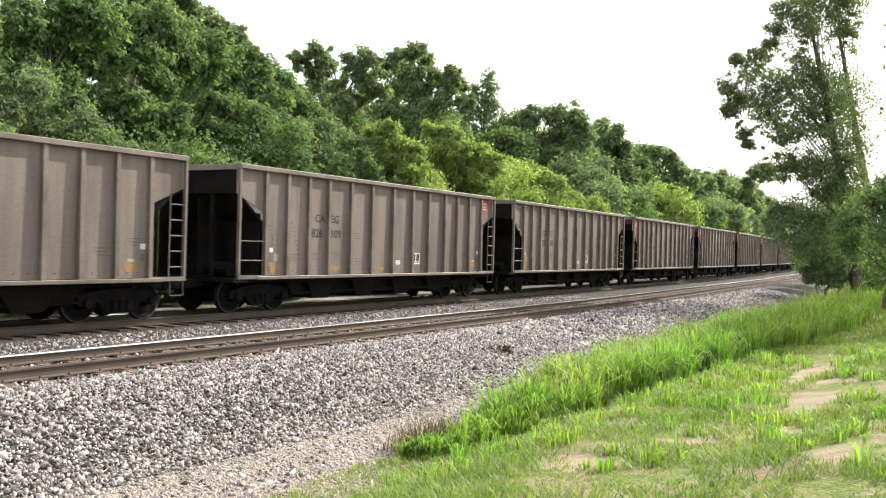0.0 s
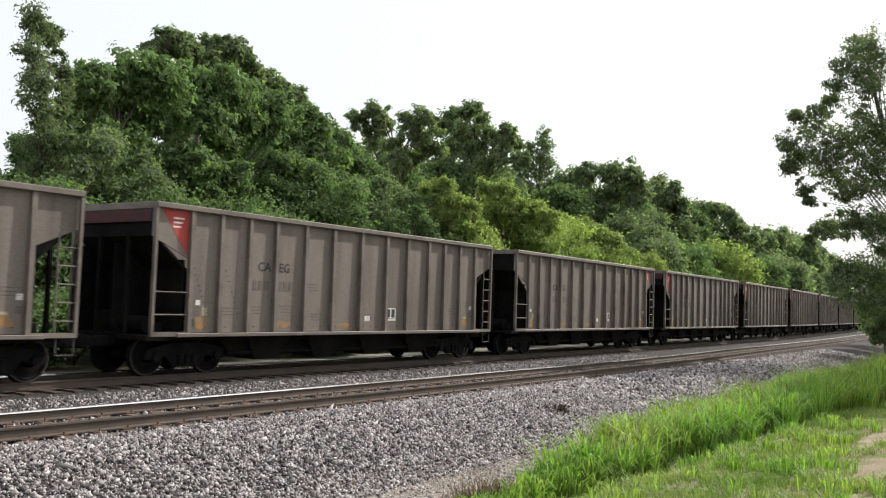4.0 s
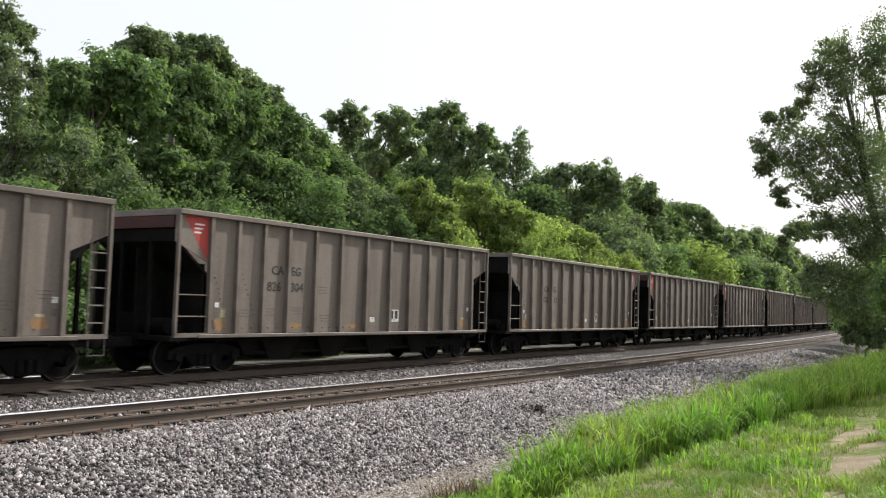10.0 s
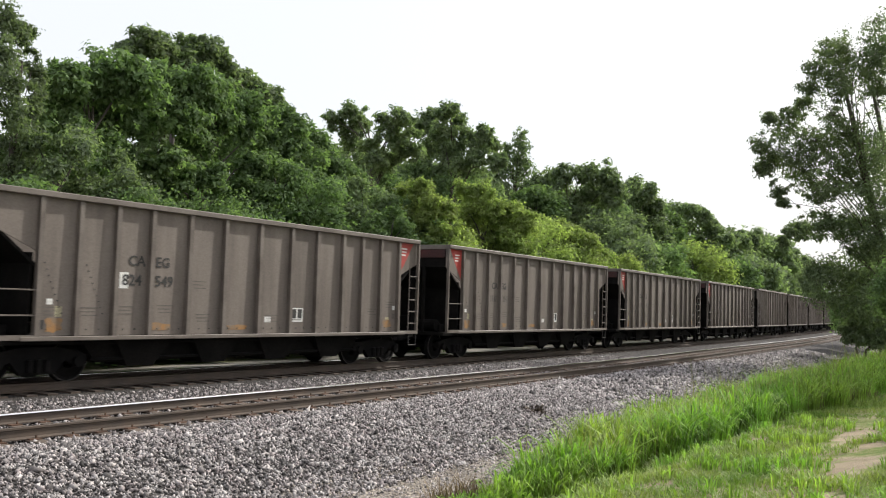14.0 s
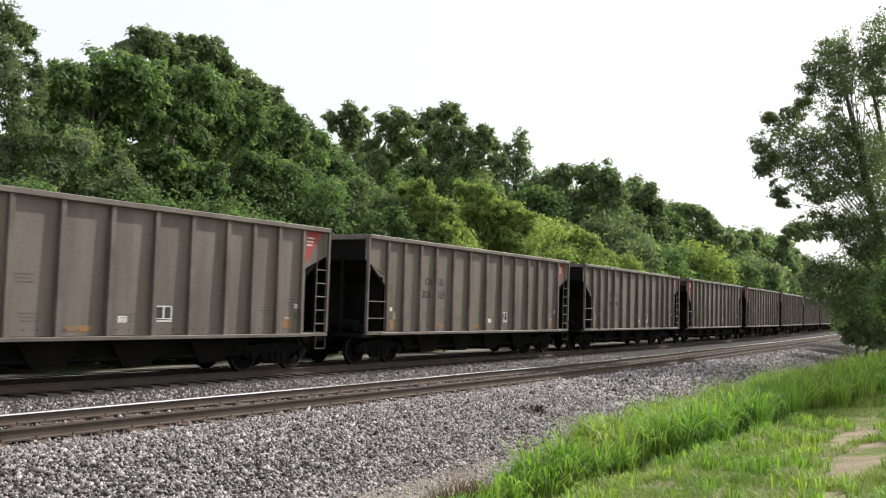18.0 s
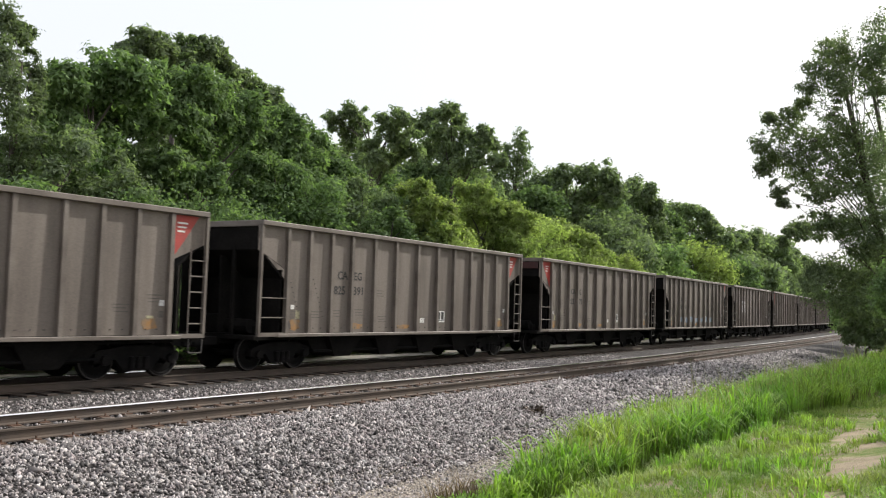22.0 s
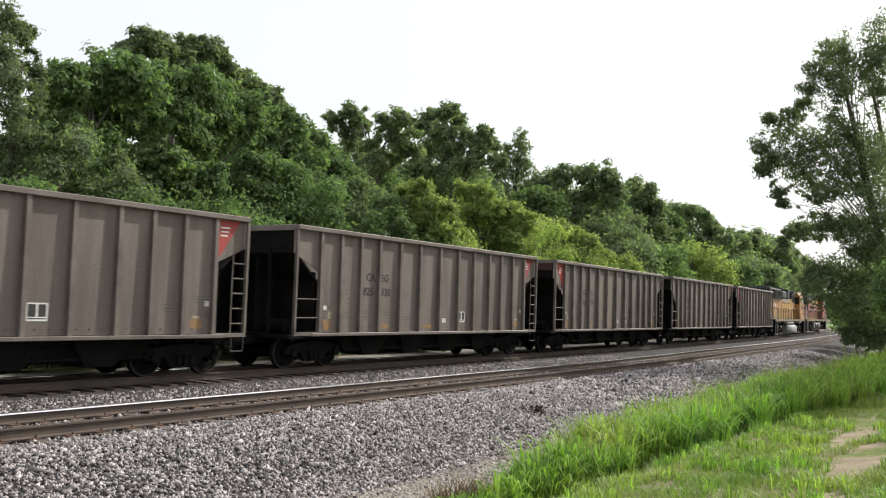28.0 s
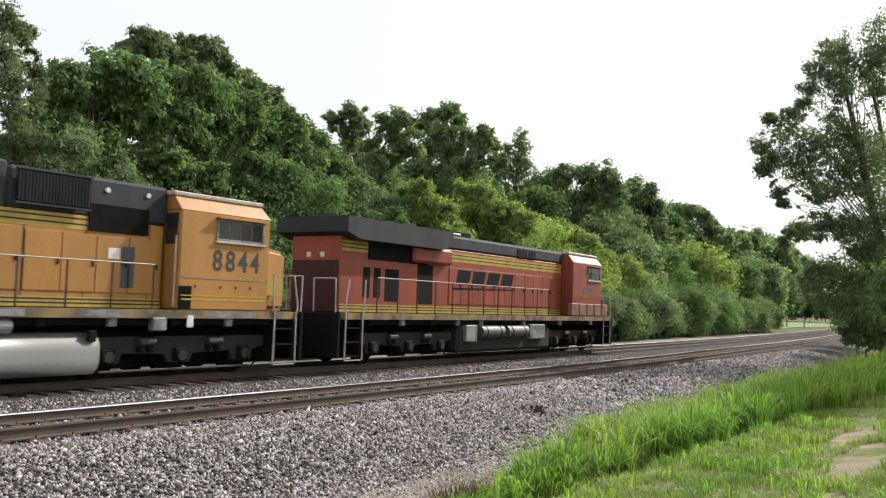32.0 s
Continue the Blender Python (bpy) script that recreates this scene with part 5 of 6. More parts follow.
def six_wheel_truck(loco, x, step, lit):
    """A three-axle locomotive truck with deep side frames, springs and brake gear."""
    truck = empty("truck", x, 0, 0)
    truck.parent = loco
    for s in (-1, 1):
        y0, y1 = sorted((s * 0.98, s * 1.16))
        k = step
        fr = part("side_frame", extrude([(-k - 0.75, 0.98), (k + 0.75, 0.98), (k + 0.75, 0.70), (k + 0.35, 0.62), (k + 0.32, 0.36), (k - 0.32, 0.36), (k - 0.42, 0.60),
                                         (0.42, 0.56), (0.32, 0.36), (-0.32, 0.36), (-0.42, 0.56), (-k + 0.42, 0.60), (-k + 0.32, 0.36), (-k - 0.32, 0.36), (-k - 0.35, 0.62),
                                         (-k - 0.75, 0.70)], y0, y1), lit, truck, "oily black cast truck frame")
        for a in (-k, 0.0, k):
            part("bearing_box", boxes((a - 0.2, a + 0.2, *sorted((s * 1.15, s * 1.27)), 0.38, 0.72), bevel=0.04), M["truck"], fr)
            bm = bmesh.new()
            tube(bm, (a, s * 1.26, 0.53), (a, s * 1.31, 0.53), 0.13, 12)
            part("axle_cap", bm, lit, fr)
        for a in (-k * 0.5, k * 0.5):
            part("spring", rods([((a - 0.13, s * 1.2, 0.62), (a - 0.13, s * 1.2, 0.98)), ((a + 0.13, s * 1.2, 0.62), (a + 0.13, s * 1.2, 0.98))], 0.085, 10), M["truck"], fr)
            bm = bmesh.new()
            tube(bm, (a - 0.22, s * 1.24, 0.86), (a + 0.22, s * 1.24, 0.86), 0.1, 10)
            part("brake_cylinder", bm, M["brake_grey"], fr, "dusty grey brake cylinder")
        part("sand_pipe", bent([(k + 0.7, s * 1.1, 0.95), (k + 0.72, s * 1.05, 0.4), (k + 0.6, s * 0.9, 0.15)], 0.025), M["truck"], fr)
        part("tie_bar", rods([((-k - 0.2, s * 1.2, 0.2), (k + 0.2, s * 1.2, 0.2))], 0.03), M["truck_lit"], fr)
    for a in (-step, 0.0, step):
        bm = bmesh.new()
        tube(bm, (a, -1.0, 0.533), (a, 1.0, 0.533), 0.1, 8)
        ws = part("wheelset", bm, M["truck"], truck)
        for s in (-1, 1):
            bm = bmesh.new()
            lathe(bm, [(0.16, s * 0.66), (0.2, s * 0.82), (0.44, s * 0.75), (0.48, s * 0.79), (0.528, s * 0.79), (0.533, s * 0.70), (0.56, s * 0.672), (0.545, s * 0.655), (0.3, s * 0.66)],
                  0.533, Matrix.Translation((a, 0, 0)), 24)
            part("wheel", bm, M["truck"], ws)


def stripes(loco, x0, x1, y, z0, z1, gap=0.035):
    """A yellow band with two thin dark lines, on both sides."""
    for s in (-1, 1):
        yy = tuple(sorted((s * y, s * (y + 0.005))))
        band = part("yellow_band", boxes((x0, x1, *yy, z0, z1)), M["yellow"], loco, "yellow painted band")
        h = z1 - z0
        y2 = tuple(sorted((s * (y + 0.004), s * (y + 0.008))))
        part("dark_line", boxes((x0, x1, *y2, z0 + h * 0.30, z0 + h * 0.30 + gap)), M["hood_grey"], band)
        part("dark_line", boxes((x0, x1, *y2, z0 + h * 0.68, z0 + h * 0.68 + gap)), M["hood_grey"], band)


def handrails(loco, x0, x1, count, top, pale):
    """Walkway handrail on both sides with its stanchions."""
    for s in (-1, 1):
        y = s * (EDGE - 0.03)
        rail = part("handrail", rods([((x0, y, top), (x1, y, top))], 0.017, 8), pale, loco, "long steel handrail along the walkway")
        for i in range(count):
            x = x0 + (x1 - x0) * i / (count - 1)
            bm = bmesh.new()
            tube(bm, (x, y, DECK - 0.15), (x, y, top), 0.024, 6)
            part("stanchion", bm, M["rail_dark"], rail)


def corner_steps(loco, x, e, top=2.62):
    """Stairwell at a platform corner: side plates, treads and bent pale grab rails. e: +1 at the leading end."""
    for s in (-1, 1):
        y0, y1 = sorted((s * 0.95, s * EDGE))
        part("stairwell", boxes((x - 0.32, x + 0.32, y0, y1, 0.30, 0.34), (x - 0.32, x + 0.32, y0, y1, 0.72, 0.76), (x - 0.32, x + 0.32, y0, y1, 1.14, 1.18),
                                (x - 0.34, x - 0.31, y0, y1, 0.28, 1.6), (x + 0.31, x + 0.34, y0, y1, 0.28, 1.6)), M["black_paint"], loco)
        for k in (-1, 1):
            xx = x + k * 0.40
            yy = s * (EDGE + 0.02)
            part("grab_rail", bent([(xx + k * 0.02, yy, 0.22), (xx, yy, 1.55), (xx + k * 0.06, yy, 1.75), (xx + k * (-0.12 if k == e else 0.08), yy, top)], 0.024, 8), M["rail_white"], loco,
                 "pale bent grab rail")
        part("tread_edge", boxes((x - 0.4, x + 0.4, *sorted((s * EDGE, s * (EDGE + 0.03))), 0.19, 0.225)), M["rail_white"], loco)


def underframe(loco, length):
    part("frame", boxes((0.75, length - 0.75, -1.35, 1.35, 1.25, DECK - 0.04), bevel=0.02), M["black_paint"], loco)
    for s in (-1, 1):
        part("side_sill", boxes((0.9, length - 0.9, *sorted((s * 1.33, s * EDGE)), DECK - 0.20, DECK)), M["sill_dirty"], loco, "dirty pale side sill")
    for e, x in ((-1, 0.0), (1, length)):
        m = 0.62 if e < 0 else length - 0.62
        part("pilot", boxes(tuple(sorted((m, m - e * 0.12))) + (-EDGE, EDGE, 0.28, DECK - 0.02), bevel=0.03), M["black_paint"], loco, "black end plate with hoses")
        cb = bmesh.new()
        box(cb, *sorted((m, x - e * 0.08)), -0.1, 0.1, 0.70, 0.92)
        box(cb, *sorted((x - e * 0.3, x - e * 0.01)), -0.2, 0.2, 0.64, 0.98, bevel=0.04)
        part("coupler", cb, M["truck"], loco)
        for y in (-0.9, -0.7, 0.7, 0.9):
            part("air_hose", bent([(m, y, 0.95), (m + e * 0.2, y, 0.8), (m + e * 0.24, y, 0.55)], 0.028), M["soot_shade"], loco)
        part("end_rail", bent([(m, -1.4, DECK), (m + e * 0.03, -1.4, 2.62), (m + e * 0.03, -0.55, 2.62), (m, -0.55, DECK)], 0.022), M["rail_white"], loco)
        part("end_rail", bent([(m, 1.4, DECK), (m + e * 0.03, 1.4, 2.62), (m + e * 0.03, 0.55, 2.62), (m, 0.55, DECK)], 0.022), M["rail_white"], loco)
    # plain box added to block light and darken the space between the trucks
    part("underbody", boxes((1.2, length - 1.2, -0.6, 0.6, 0.22, 1.3)), M["soot_shade"], loco, "added black box that blocks light under the frame")
    for x in np.arange(2.2, length - 2, 1.7):
        for s in (-1, 1):
            part("frame_bracket", boxes((x, x + 0.22, *sorted((s * 1.30, s * 1.45)), 1.22, 1.50), bevel=0.02), M["worn_grey"] if int(x * 3) % 2 else M["truck"], loco)


def tank(loco, name, x0, x1, y, z, r, mat, label):
    bm = bmesh.new()
    tube(bm, (x0, y, z), (x1, y, z), r, 20)
    t = part(name, bm, mat, loco, label)
    part("strap", rods([((a, y, z), (a + 0.05, y, z)) for a in (x0 + 0.3, x1 - 0.35)], r + 0.012, 20), M["truck"], t)
    return t


def doors(loco, x0, x1, count, y, z0, z1, mat, hinge=True):
    """A row of thin hood doors with dark joints and hinges."""
    w = (x1 - x0) / count
    for s in (-1, 1):
        for i in range(count):
            a = x0 + i * w
            d = part("hood_door", boxes((a + 0.012, a + w - 0.012, *sorted((s * y, s * (y + 0.022))), z0, z1), bevel=0.006), mat, loco)
            part("door_seam", boxes((a - 0.014, a + 0.014, *sorted((s * y, s * (y + 0.006))), z0, z1)), M["rail_dark"], loco)
            if hinge and s < 0:
                part("latch", boxes((a + w - 0.1, a + w - 0.06, *sorted((s * (y + 0.02), s * (y + 0.045))), z0 + (z1 - z0) * 0.45, z0 + (z1 - z0) * 0.55)), M["black_paint"], d)


def louvres(loco, x0, x1, y, z0, z1, count, label):
    """A dark radiator screen with upright slats."""
    for s in (-1, 1):
        g = part("radiator_screen", boxes((x0, x1, *sorted((s * y, s * (y + 0.03))), z0, z1)), M["black_paint"], loco, label)
        bm = bmesh.new()
        for i in range(count):
            x = x0 + 0.05 + (x1 - x0 - 0.1) * i / (count - 1)
            box(bm, x - 0.012, x + 0.012, *sorted((s * (y + 0.028), s * (y + 0.055))), z0 + 0.03, z1 - 0.03)
        tagged(part("slats", bm, M["hood_grey"], g), kind="stuff")
        part("screen_rim", boxes((x0 - 0.03, x1 + 0.03, *sorted((s * y, s * (y + 0.06))), z1, z1 + 0.04), (x0 - 0.03, x1 + 0.03, *sorted((s * y, s * (y + 0.06))), z0 - 0.04, z0)), M["hood_grey"], g)


def fans(loco, xs, z, r=0.62):
    for x in xs:
        bm = bmesh.new()
        tube(bm, (x, 0, z), (x, 0, z + 0.14), r, 20, r * 0.94)
        part("roof_fan", bm, M["hood_grey"], loco, "round roof fan housing")


def cab(loco, x0, x1, mat, roof_mat, z1, windows):
    """Wide cab with side windows, sloping windscreen and a short wide nose."""
    w = 1.50
    part("cab_wall", boxes((x0, x1, -w, w, DECK, z1 - 0.45), bevel=0.04), mat, loco)
    bm = bmesh.new()
    vs = box(bm, x0, x1, -w, w, z1 - 0.46, z1 - 0.10)
    for v in vs:
        if v.co.z > z1 - 0.3:
            v.co.y *= 0.80
            v.co.x += -0.12 if v.co.x > (x0 + x1) / 2 else 0.0
    part("cab_upper_wall", bm, mat, loco)
    bm = bmesh.new()
    vs = box(bm, x0 - 0.05, x1 - 0.05, -w * 0.84, w * 0.84, z1 - 0.12, z1, bevel=0.03)
    part("cab_roof", bm, roof_mat, loco, "sun-faded pale cab roof")
    for s in (-1, 1):
        a, b, c, d = windows
        fr = part("window_frame", boxes((a - 0.05, b + 0.05, *sorted((s * w, s * (w + 0.03))), c - 0.05, c), (a - 0.05, b + 0.05, *sorted((s * w, s * (w + 0.03))), d, d + 0.05),
                                        (a - 0.05, a, *sorted((s * w, s * (w + 0.03))), c, d), (b, b + 0.05, *sorted((s * w, s * (w + 0.03))), c, d)), M["worn_grey"], loco, "pale window frame")
        n = 4
        for i in range(n):
            q = (b - a) / n
            part("pane", boxes((a + i * q + 0.02, a + (i + 1) * q - 0.02, *sorted((s * w, s * (w + 0.012))), c, d)), M["glass"], fr, "dark cab glass")
        part("sunshade", boxes((a - 0.08, b + 0.08, *sorted((s * w, s * (w + 0.16))), d + 0.06, d + 0.09)), mat, loco)
        part("sill_ledge", boxes((a - 0.1, b + 0.1, *sorted((s * w, s * (w + 0.07))), c - 0.12, c - 0.06), bevel=0.01), M["roof_white"], loco)
        part("belt_rib", boxes((x0 + 0.1, x1, *sorted((s * w, s * (w + 0.015))), 2.42, 2.45)), mat, loco)
    for s in (-1, 1):
        part("windscreen", boxes((x1 - 0.02, x1 + 0.02, *sorted((s * 0.15, s * 1.2)), z1 - 1.1, z1 - 0.5)), M["glass"], loco, "dark windscreen")


def front_loco():
    """The red-orange locomotive at the train's end, its long hood towards the cars."""
    L = 22.3
    loco = empty("red_locomotive")
    tagged(loco, "red-orange freight locomotive with black roof and yellow bands", "locomotive", "locomotives of the train")
    underframe(loco, L)
    hood = 0.98
    part("hood", boxes((1.25, 16.9, -hood, hood, DECK, 3.95), bevel=0.02), M["redorange"], loco, "red-orange long hood")
    part("end_soot", boxes((1.238, 1.26, -hood + 0.06, hood - 0.06, DECK + 0.02, 3.2)), M["sooty_red"], loco, "sooty end of the hood")
    part("hood_roof", boxes((6.6, 17.0, -hood - 0.01, hood + 0.01, 3.93, 4.48), bevel=0.10), M["hood_grey"], loco, "black hood roof")
    # overhanging radiator wings at the rear
    bm = extrude([(1.0, 4.05), (1.0, 4.52), (6.9, 4.52), (6.9, 4.05), (6.3, 3.86), (1.6, 3.86)], -1.45, 1.45)
    part("radiator_wing", bm, M["hood_grey"], loco, "black overhanging radiator wing")
    for s in (-1, 1):
        part("wing_screen", boxes((2.6, 6.0, *sorted((s * 0.985, s * 1.0)), 3.3, 3.86)), M["black_paint"], loco)
        part("vent_opening", boxes((2.4, 2.75, *sorted((s * hood, s * (hood + 0.01))), 2.1, 3.05), (2.95, 3.3, *sorted((s * hood, s * (hood + 0.01))), 2.1, 3.05)), M["black_paint"], loco)
        part("vent_opening", boxes((3.55, 4.3, *sorted((s * hood, s * (hood + 0.01))), 2.0, 3.05)), M["black_paint"], loco)
        part("hood_door_dark", boxes((5.4, 6.35, *sorted((s * hood, s * (hood + 0.012))), 1.95, 3.3)), M["black_paint"], loco)
        part("cowl_bulge", boxes((4.9, 7.3, *sorted((s * hood, s * 1.2)), 3.35, 3.9), bevel=0.08), M["redorange"], loco)
    doors(loco, 7.4, 16.6, 11, hood, 1.98, 3.30, M["redorange"])
    stripes(loco, 7.4, 16.8, hood + 0.002, 3.52, 3.86)
    stripes(loco, 1.3, 4.6, hood + 0.002, 3.50, 3.82)
    stripes(loco, 1.3, 16.8, hood + 0.002, DECK + 0.02, DECK + 0.26)
    for s in (-1, 1):
        part("roof_vent", boxes((12.6, 13.4, *sorted((s * hood, s * (hood + 0.03))), 4.0, 4.32), (13.6, 14.2, *sorted((s * hood, s * (hood + 0.03))), 4.0, 4.32)), M["black_paint"], loco)
        # the maker's mark as plain slanted blocks
        yy = sorted((s * (hood + 0.024), s * (hood + 0.03)))
        for i in range(4):
            a = 7.85 + i * 1.12 if s < 0 else 12.2 - i * 1.12
            part("emblem_block", extrude([(a, 2.72), (a + 0.9, 2.72), (a + 1.08, 3.24), (a + 0.18, 3.24)], *yy), M["black_paint"], loco, "black slanted emblem block")
        part("emblem_bar", extrude([(7.6, 2.50), (12.2, 2.60), (12.2, 2.64), (7.6, 2.58)], *yy), M["black_paint"], loco)
    part("roof_hatch", boxes((5.2, 8.4, -0.85, 0.85, 4.49, 4.60), bevel=0.04), M["silver"], loco, "bare metal roof hatch")
    fans(loco, (2.4, 4.2), 4.52, 0.7)
    part("exhaust_stack", boxes((9.2, 10.0, -0.3, 0.3, 4.5, 4.75), bevel=0.03), M["black_paint"], loco)
    part("horn", rods([((14.6, 0.2, 4.62), (15.2, 0.2, 4.62)), ((14.7, 0.35, 4.62), (15.1, 0.35, 4.62)), ((14.8, 0.27, 4.5), (14.8, 0.27, 4.62))], 0.06, 8), M["black_paint"], loco)
    cab(loco, 17.0, 20.3, M["redorange"], M["roof_white"], 4.52, (18.7, 20.0, 3.35, 3.85))
    bm = bmesh.new()
    vs = box(bm, 20.2, 21.55, -1.30, 1.30, DECK, 3.42, bevel=0.0)
    for v in vs:
        if v.co.x > 21:
            v.co.y *= 0.72
            v.co.z -= 0.12 if v.co.z > 3 else 0
    bmesh.ops.bevel(bm, geom=bm.edges[:], offset=0.08, segments=2, affect="EDGES")
    part("nose", bm, M["redorange"], loco, "short sloping red-orange nose")
    for s in (-1, 1):
        part("cab_number", boxes(*[(18.2 + 0.27 * i, 18.4 + 0.27 * i, *sorted((s * 1.5, s * 1.508)), 2.65, 2.95) for i in range(4)]), M["faint"], loco, "faded illegible cab number")
        part("battery_box", boxes(*[(16.9 + 0.85 * i, 17.6 + 0.85 * i, *sorted((s * 1.3, s * 1.535)), DECK + 0.02, 2.2) for i in range(5)], bevel=0.03), M["faded_red"], loco, "row of faded red battery box doors")
        part("light", boxes((1.225, 1.26, *sorted((s * 0.2, s * 0.35)), 3.3, 3.45)), M["white"], loco)
    handrails(loco, 2.5, 14.6, 12, 2.72, M["rail_white"])
    corner_steps(loco, 1.35, -1)
    corner_steps(loco, 20.95, 1)
    part("fuel_tank", boxes((7.6, 15.1, -1.35, 1.35, 0.22, 1.2), bevel=0.12), M["loco_truck"], loco, "grimy dark fuel tank")
    for s in (-1, 1):
        tank(loco, "air_reservoir", 9.0, 10.7, s * 1.36, 0.98, 0.24, M["dull_steel"], "dull silver air reservoir")
        tank(loco, "air_reservoir", 11.0, 12.7, s * 1.36, 0.98, 0.24, M["dull_steel"], "dull silver air reservoir")
        part("equipment_box", boxes((7.9, 8.7, *sorted((s * 1.25, s * 1.5)), 0.62, 1.24), bevel=0.03), M["worn_grey"], loco)
        part("equipment_box", boxes((12.95, 14.3, *sorted((s * 1.25, s * 1.5)), 0.66, 1.26), bevel=0.03), M["worn_grey"], loco)
    six_wheel_truck(loco, 4.7, 1.95, M["loco_truck"])
    six_wheel_truck(loco, 17.9, 1.95, M["loco_truck"])
    return loco


def second_loco():
    """The orange locomotive coupled to the cars."""
    L = 22.55
    loco = empty("orange_locomotive")
    tagged(loco, "sunburnt orange freight locomotive with dark green roof and yellow stripes", "locomotive", "locomotives of the train")
    underframe(loco, L)
    hood = 0.98
    part("hood", boxes((1.35, 17.5, -hood, hood, DECK, 3.62), bevel=0.02), M["orange"], loco, "orange long hood with many doors")
    part("hood_roof", boxes((1.33, 7.88, -hood - 0.02, hood + 0.02, 3.60, 4.50), bevel=0.10), M["hood_grey"], loco, "dark green-grey hood roof")
    part("hood_roof", boxes((7.9, 12.18, -hood + 0.06, hood - 0.06, 3.62, 4.40), bevel=0.14), M["hood_grey"], loco, "dark green-grey hood roof")
    part("brake_hatch", boxes((12.2, 13.55, -hood - 0.02, hood + 0.02, 3.62, 4.64), bevel=0.06), M["hood_grey"], loco)
    part("hood_roof", boxes((13.57, 17.6, -hood - 0.01, hood + 0.01, 3.62, 4.56), bevel=0.08), M["hood_grey"], loco, "dark green-grey hood roof")
    louvres(loco, 2.3, 5.0, hood + 0.15, 3.52, 4.28, 34, "dark radiator screen")
    louvres(loco, 5.1, 7.7, hood + 0.15, 3.52, 4.28, 34, "dark radiator screen")
    louvres(loco, 13.7, 15.4, hood + 0.10, 3.80, 4.48, 22, "dark intake screen")
    for s in (-1, 1):
        part("radiator_box", boxes((2.25, 7.75, *sorted((s * 0.97, s * (hood + 0.15))), 3.49, 4.33), bevel=0.02), M["hood_grey"], loco)
        # flat plate, not hollow: the recess's shade is its black colour
        part("dark_recess", boxes((15.45, 17.05, *sorted((s * hood, s * (hood + 0.03))), 3.34, 3.96)), M["soot_shade"], loco, "black plate for the shaded intake recess")
        part("worn_patch", boxes((9.2, 12.4, *sorted((s * hood, s * (hood + 0.012))), 3.35, 3.62)), M["worn_grey"], loco, "patch of grey peeled paint")
        part("door_glass", boxes((3.6, 4.05, *sorted((s * (hood + 0.02), s * (hood + 0.028))), 2.45, 3.05)), M["glass"], loco, "dark door window")
        part("door_glass", boxes((16.35, 16.7, *sorted((s * (hood + 0.02), s * (hood + 0.028))), 2.1, 3.05)), M["glass"], loco, "dark tall hood opening")
        part("notice", boxes((4.2, 4.6, *sorted((s * (hood + 0.02), s * (hood + 0.028))), 2.8, 3.05)), M["white"], loco, "white notice on the hood door")
        part("notice", boxes((16.0, 16.3, *sorted((s * (hood + 0.02), s * (hood + 0.028))), 2.75, 3.0)), M["white"], loco, "white notice on the hood door")
        bm = bmesh.new()
        for r0, r1 in ((0.30, 0.25), (0.14, 0.09)):
            lathe(bm, [(r0, s * (hood + 0.002)), (r0, s * (hood + 0.01)), (r1, s * (hood + 0.012)), (r1, s * (hood + 0.002))], 3.05, Matrix.Translation((2.15, 0, 0)), 20)
        part("round_emblem", bm, M["yellow"], loco, "round yellow ring emblem")
        yy = sorted((s * (hood + 0.024), s * (hood + 0.030)))
        y2 = sorted((s * (hood + 0.029), s * (hood + 0.036)))
        for i in range(4):
            a = 8.45 + i * 1.30
            lift = 0.03 * (i % 2)
            out = part("emblem_edge", extrude([(a, 2.36), (a + 1.1, 2.36), (a + 1.1, 3.2 - lift), (a + 0.95, 3.26), (a + 0.1, 3.26), (a, 3.2)], *yy), M["hood_grey"], loco, "dark edged emblem block")
            part("emblem_block", extrude([(a + 0.05, 2.41), (a + 1.05, 2.41), (a + 1.05, 3.15), (a + 0.05, 3.15)], *y2), M["emblem_fill"], out, "dull yellow emblem block")
            y3 = sorted((s * (hood + 0.034), s * (hood + 0.040)))
            part("emblem_gap", extrude([(a + 0.36, 2.56), (a + 0.74, 2.56), (a + 0.74, 3.0), (a + 0.36, 3.0)], *y3), M["orange"], out)
    doors(loco, 2.9, 4.9, 2, hood, 1.98, 3.3, M["orange"])
    doors(loco, 5.9, 7.6, 3, hood, 2.0, 3.1, M["orange"])
    doors(loco, 8.3, 13.9, 6, hood, 1.98, 3.3, M["orange"])
    doors(loco, 14.0, 17.4, 4, hood, 1.98, 3.25, M["orange"])
    stripes(loco, 8.1, 9.2, hood + 0.002, 3.34, 3.60)
    stripes(loco, 12.4, 16.0, hood + 0.002, 3.34, 3.66)
    stripes(loco, 1.36, 2.5, hood + 0.002, 3.36, 3.60)
    stripes(loco, 1.36, 17.5, hood + 0.002, DECK + 0.02, DECK + 0.24)
    part("end_band", boxes((1.33, 1.348, -hood, hood, 3.36, 3.60)), M["yellow"], loco)
    fans(loco, (3.2, 4.7, 6.2), 4.50)
    fans(loco, (12.55, 13.2), 4.64, 0.3)
    part("exhaust_stack", boxes((9.8, 10.5, -0.25, 0.25, 4.38, 4.54), bevel=0.03), M["black_paint"], loco)
    cab(loco, 17.6, 20.55, M["orange"], M["roof_white"], 4.50, (18.75, 20.25, 3.42, 3.86))
    bm = bmesh.new()
    vs = box(bm, 20.45, 21.7, -1.25, 1.25, DECK, 3.36)
    for v in vs:
        if v.co.x > 21:
            v.co.y *= 0.8
            v.co.z -= 0.08 if v.co.z > 3 else 0
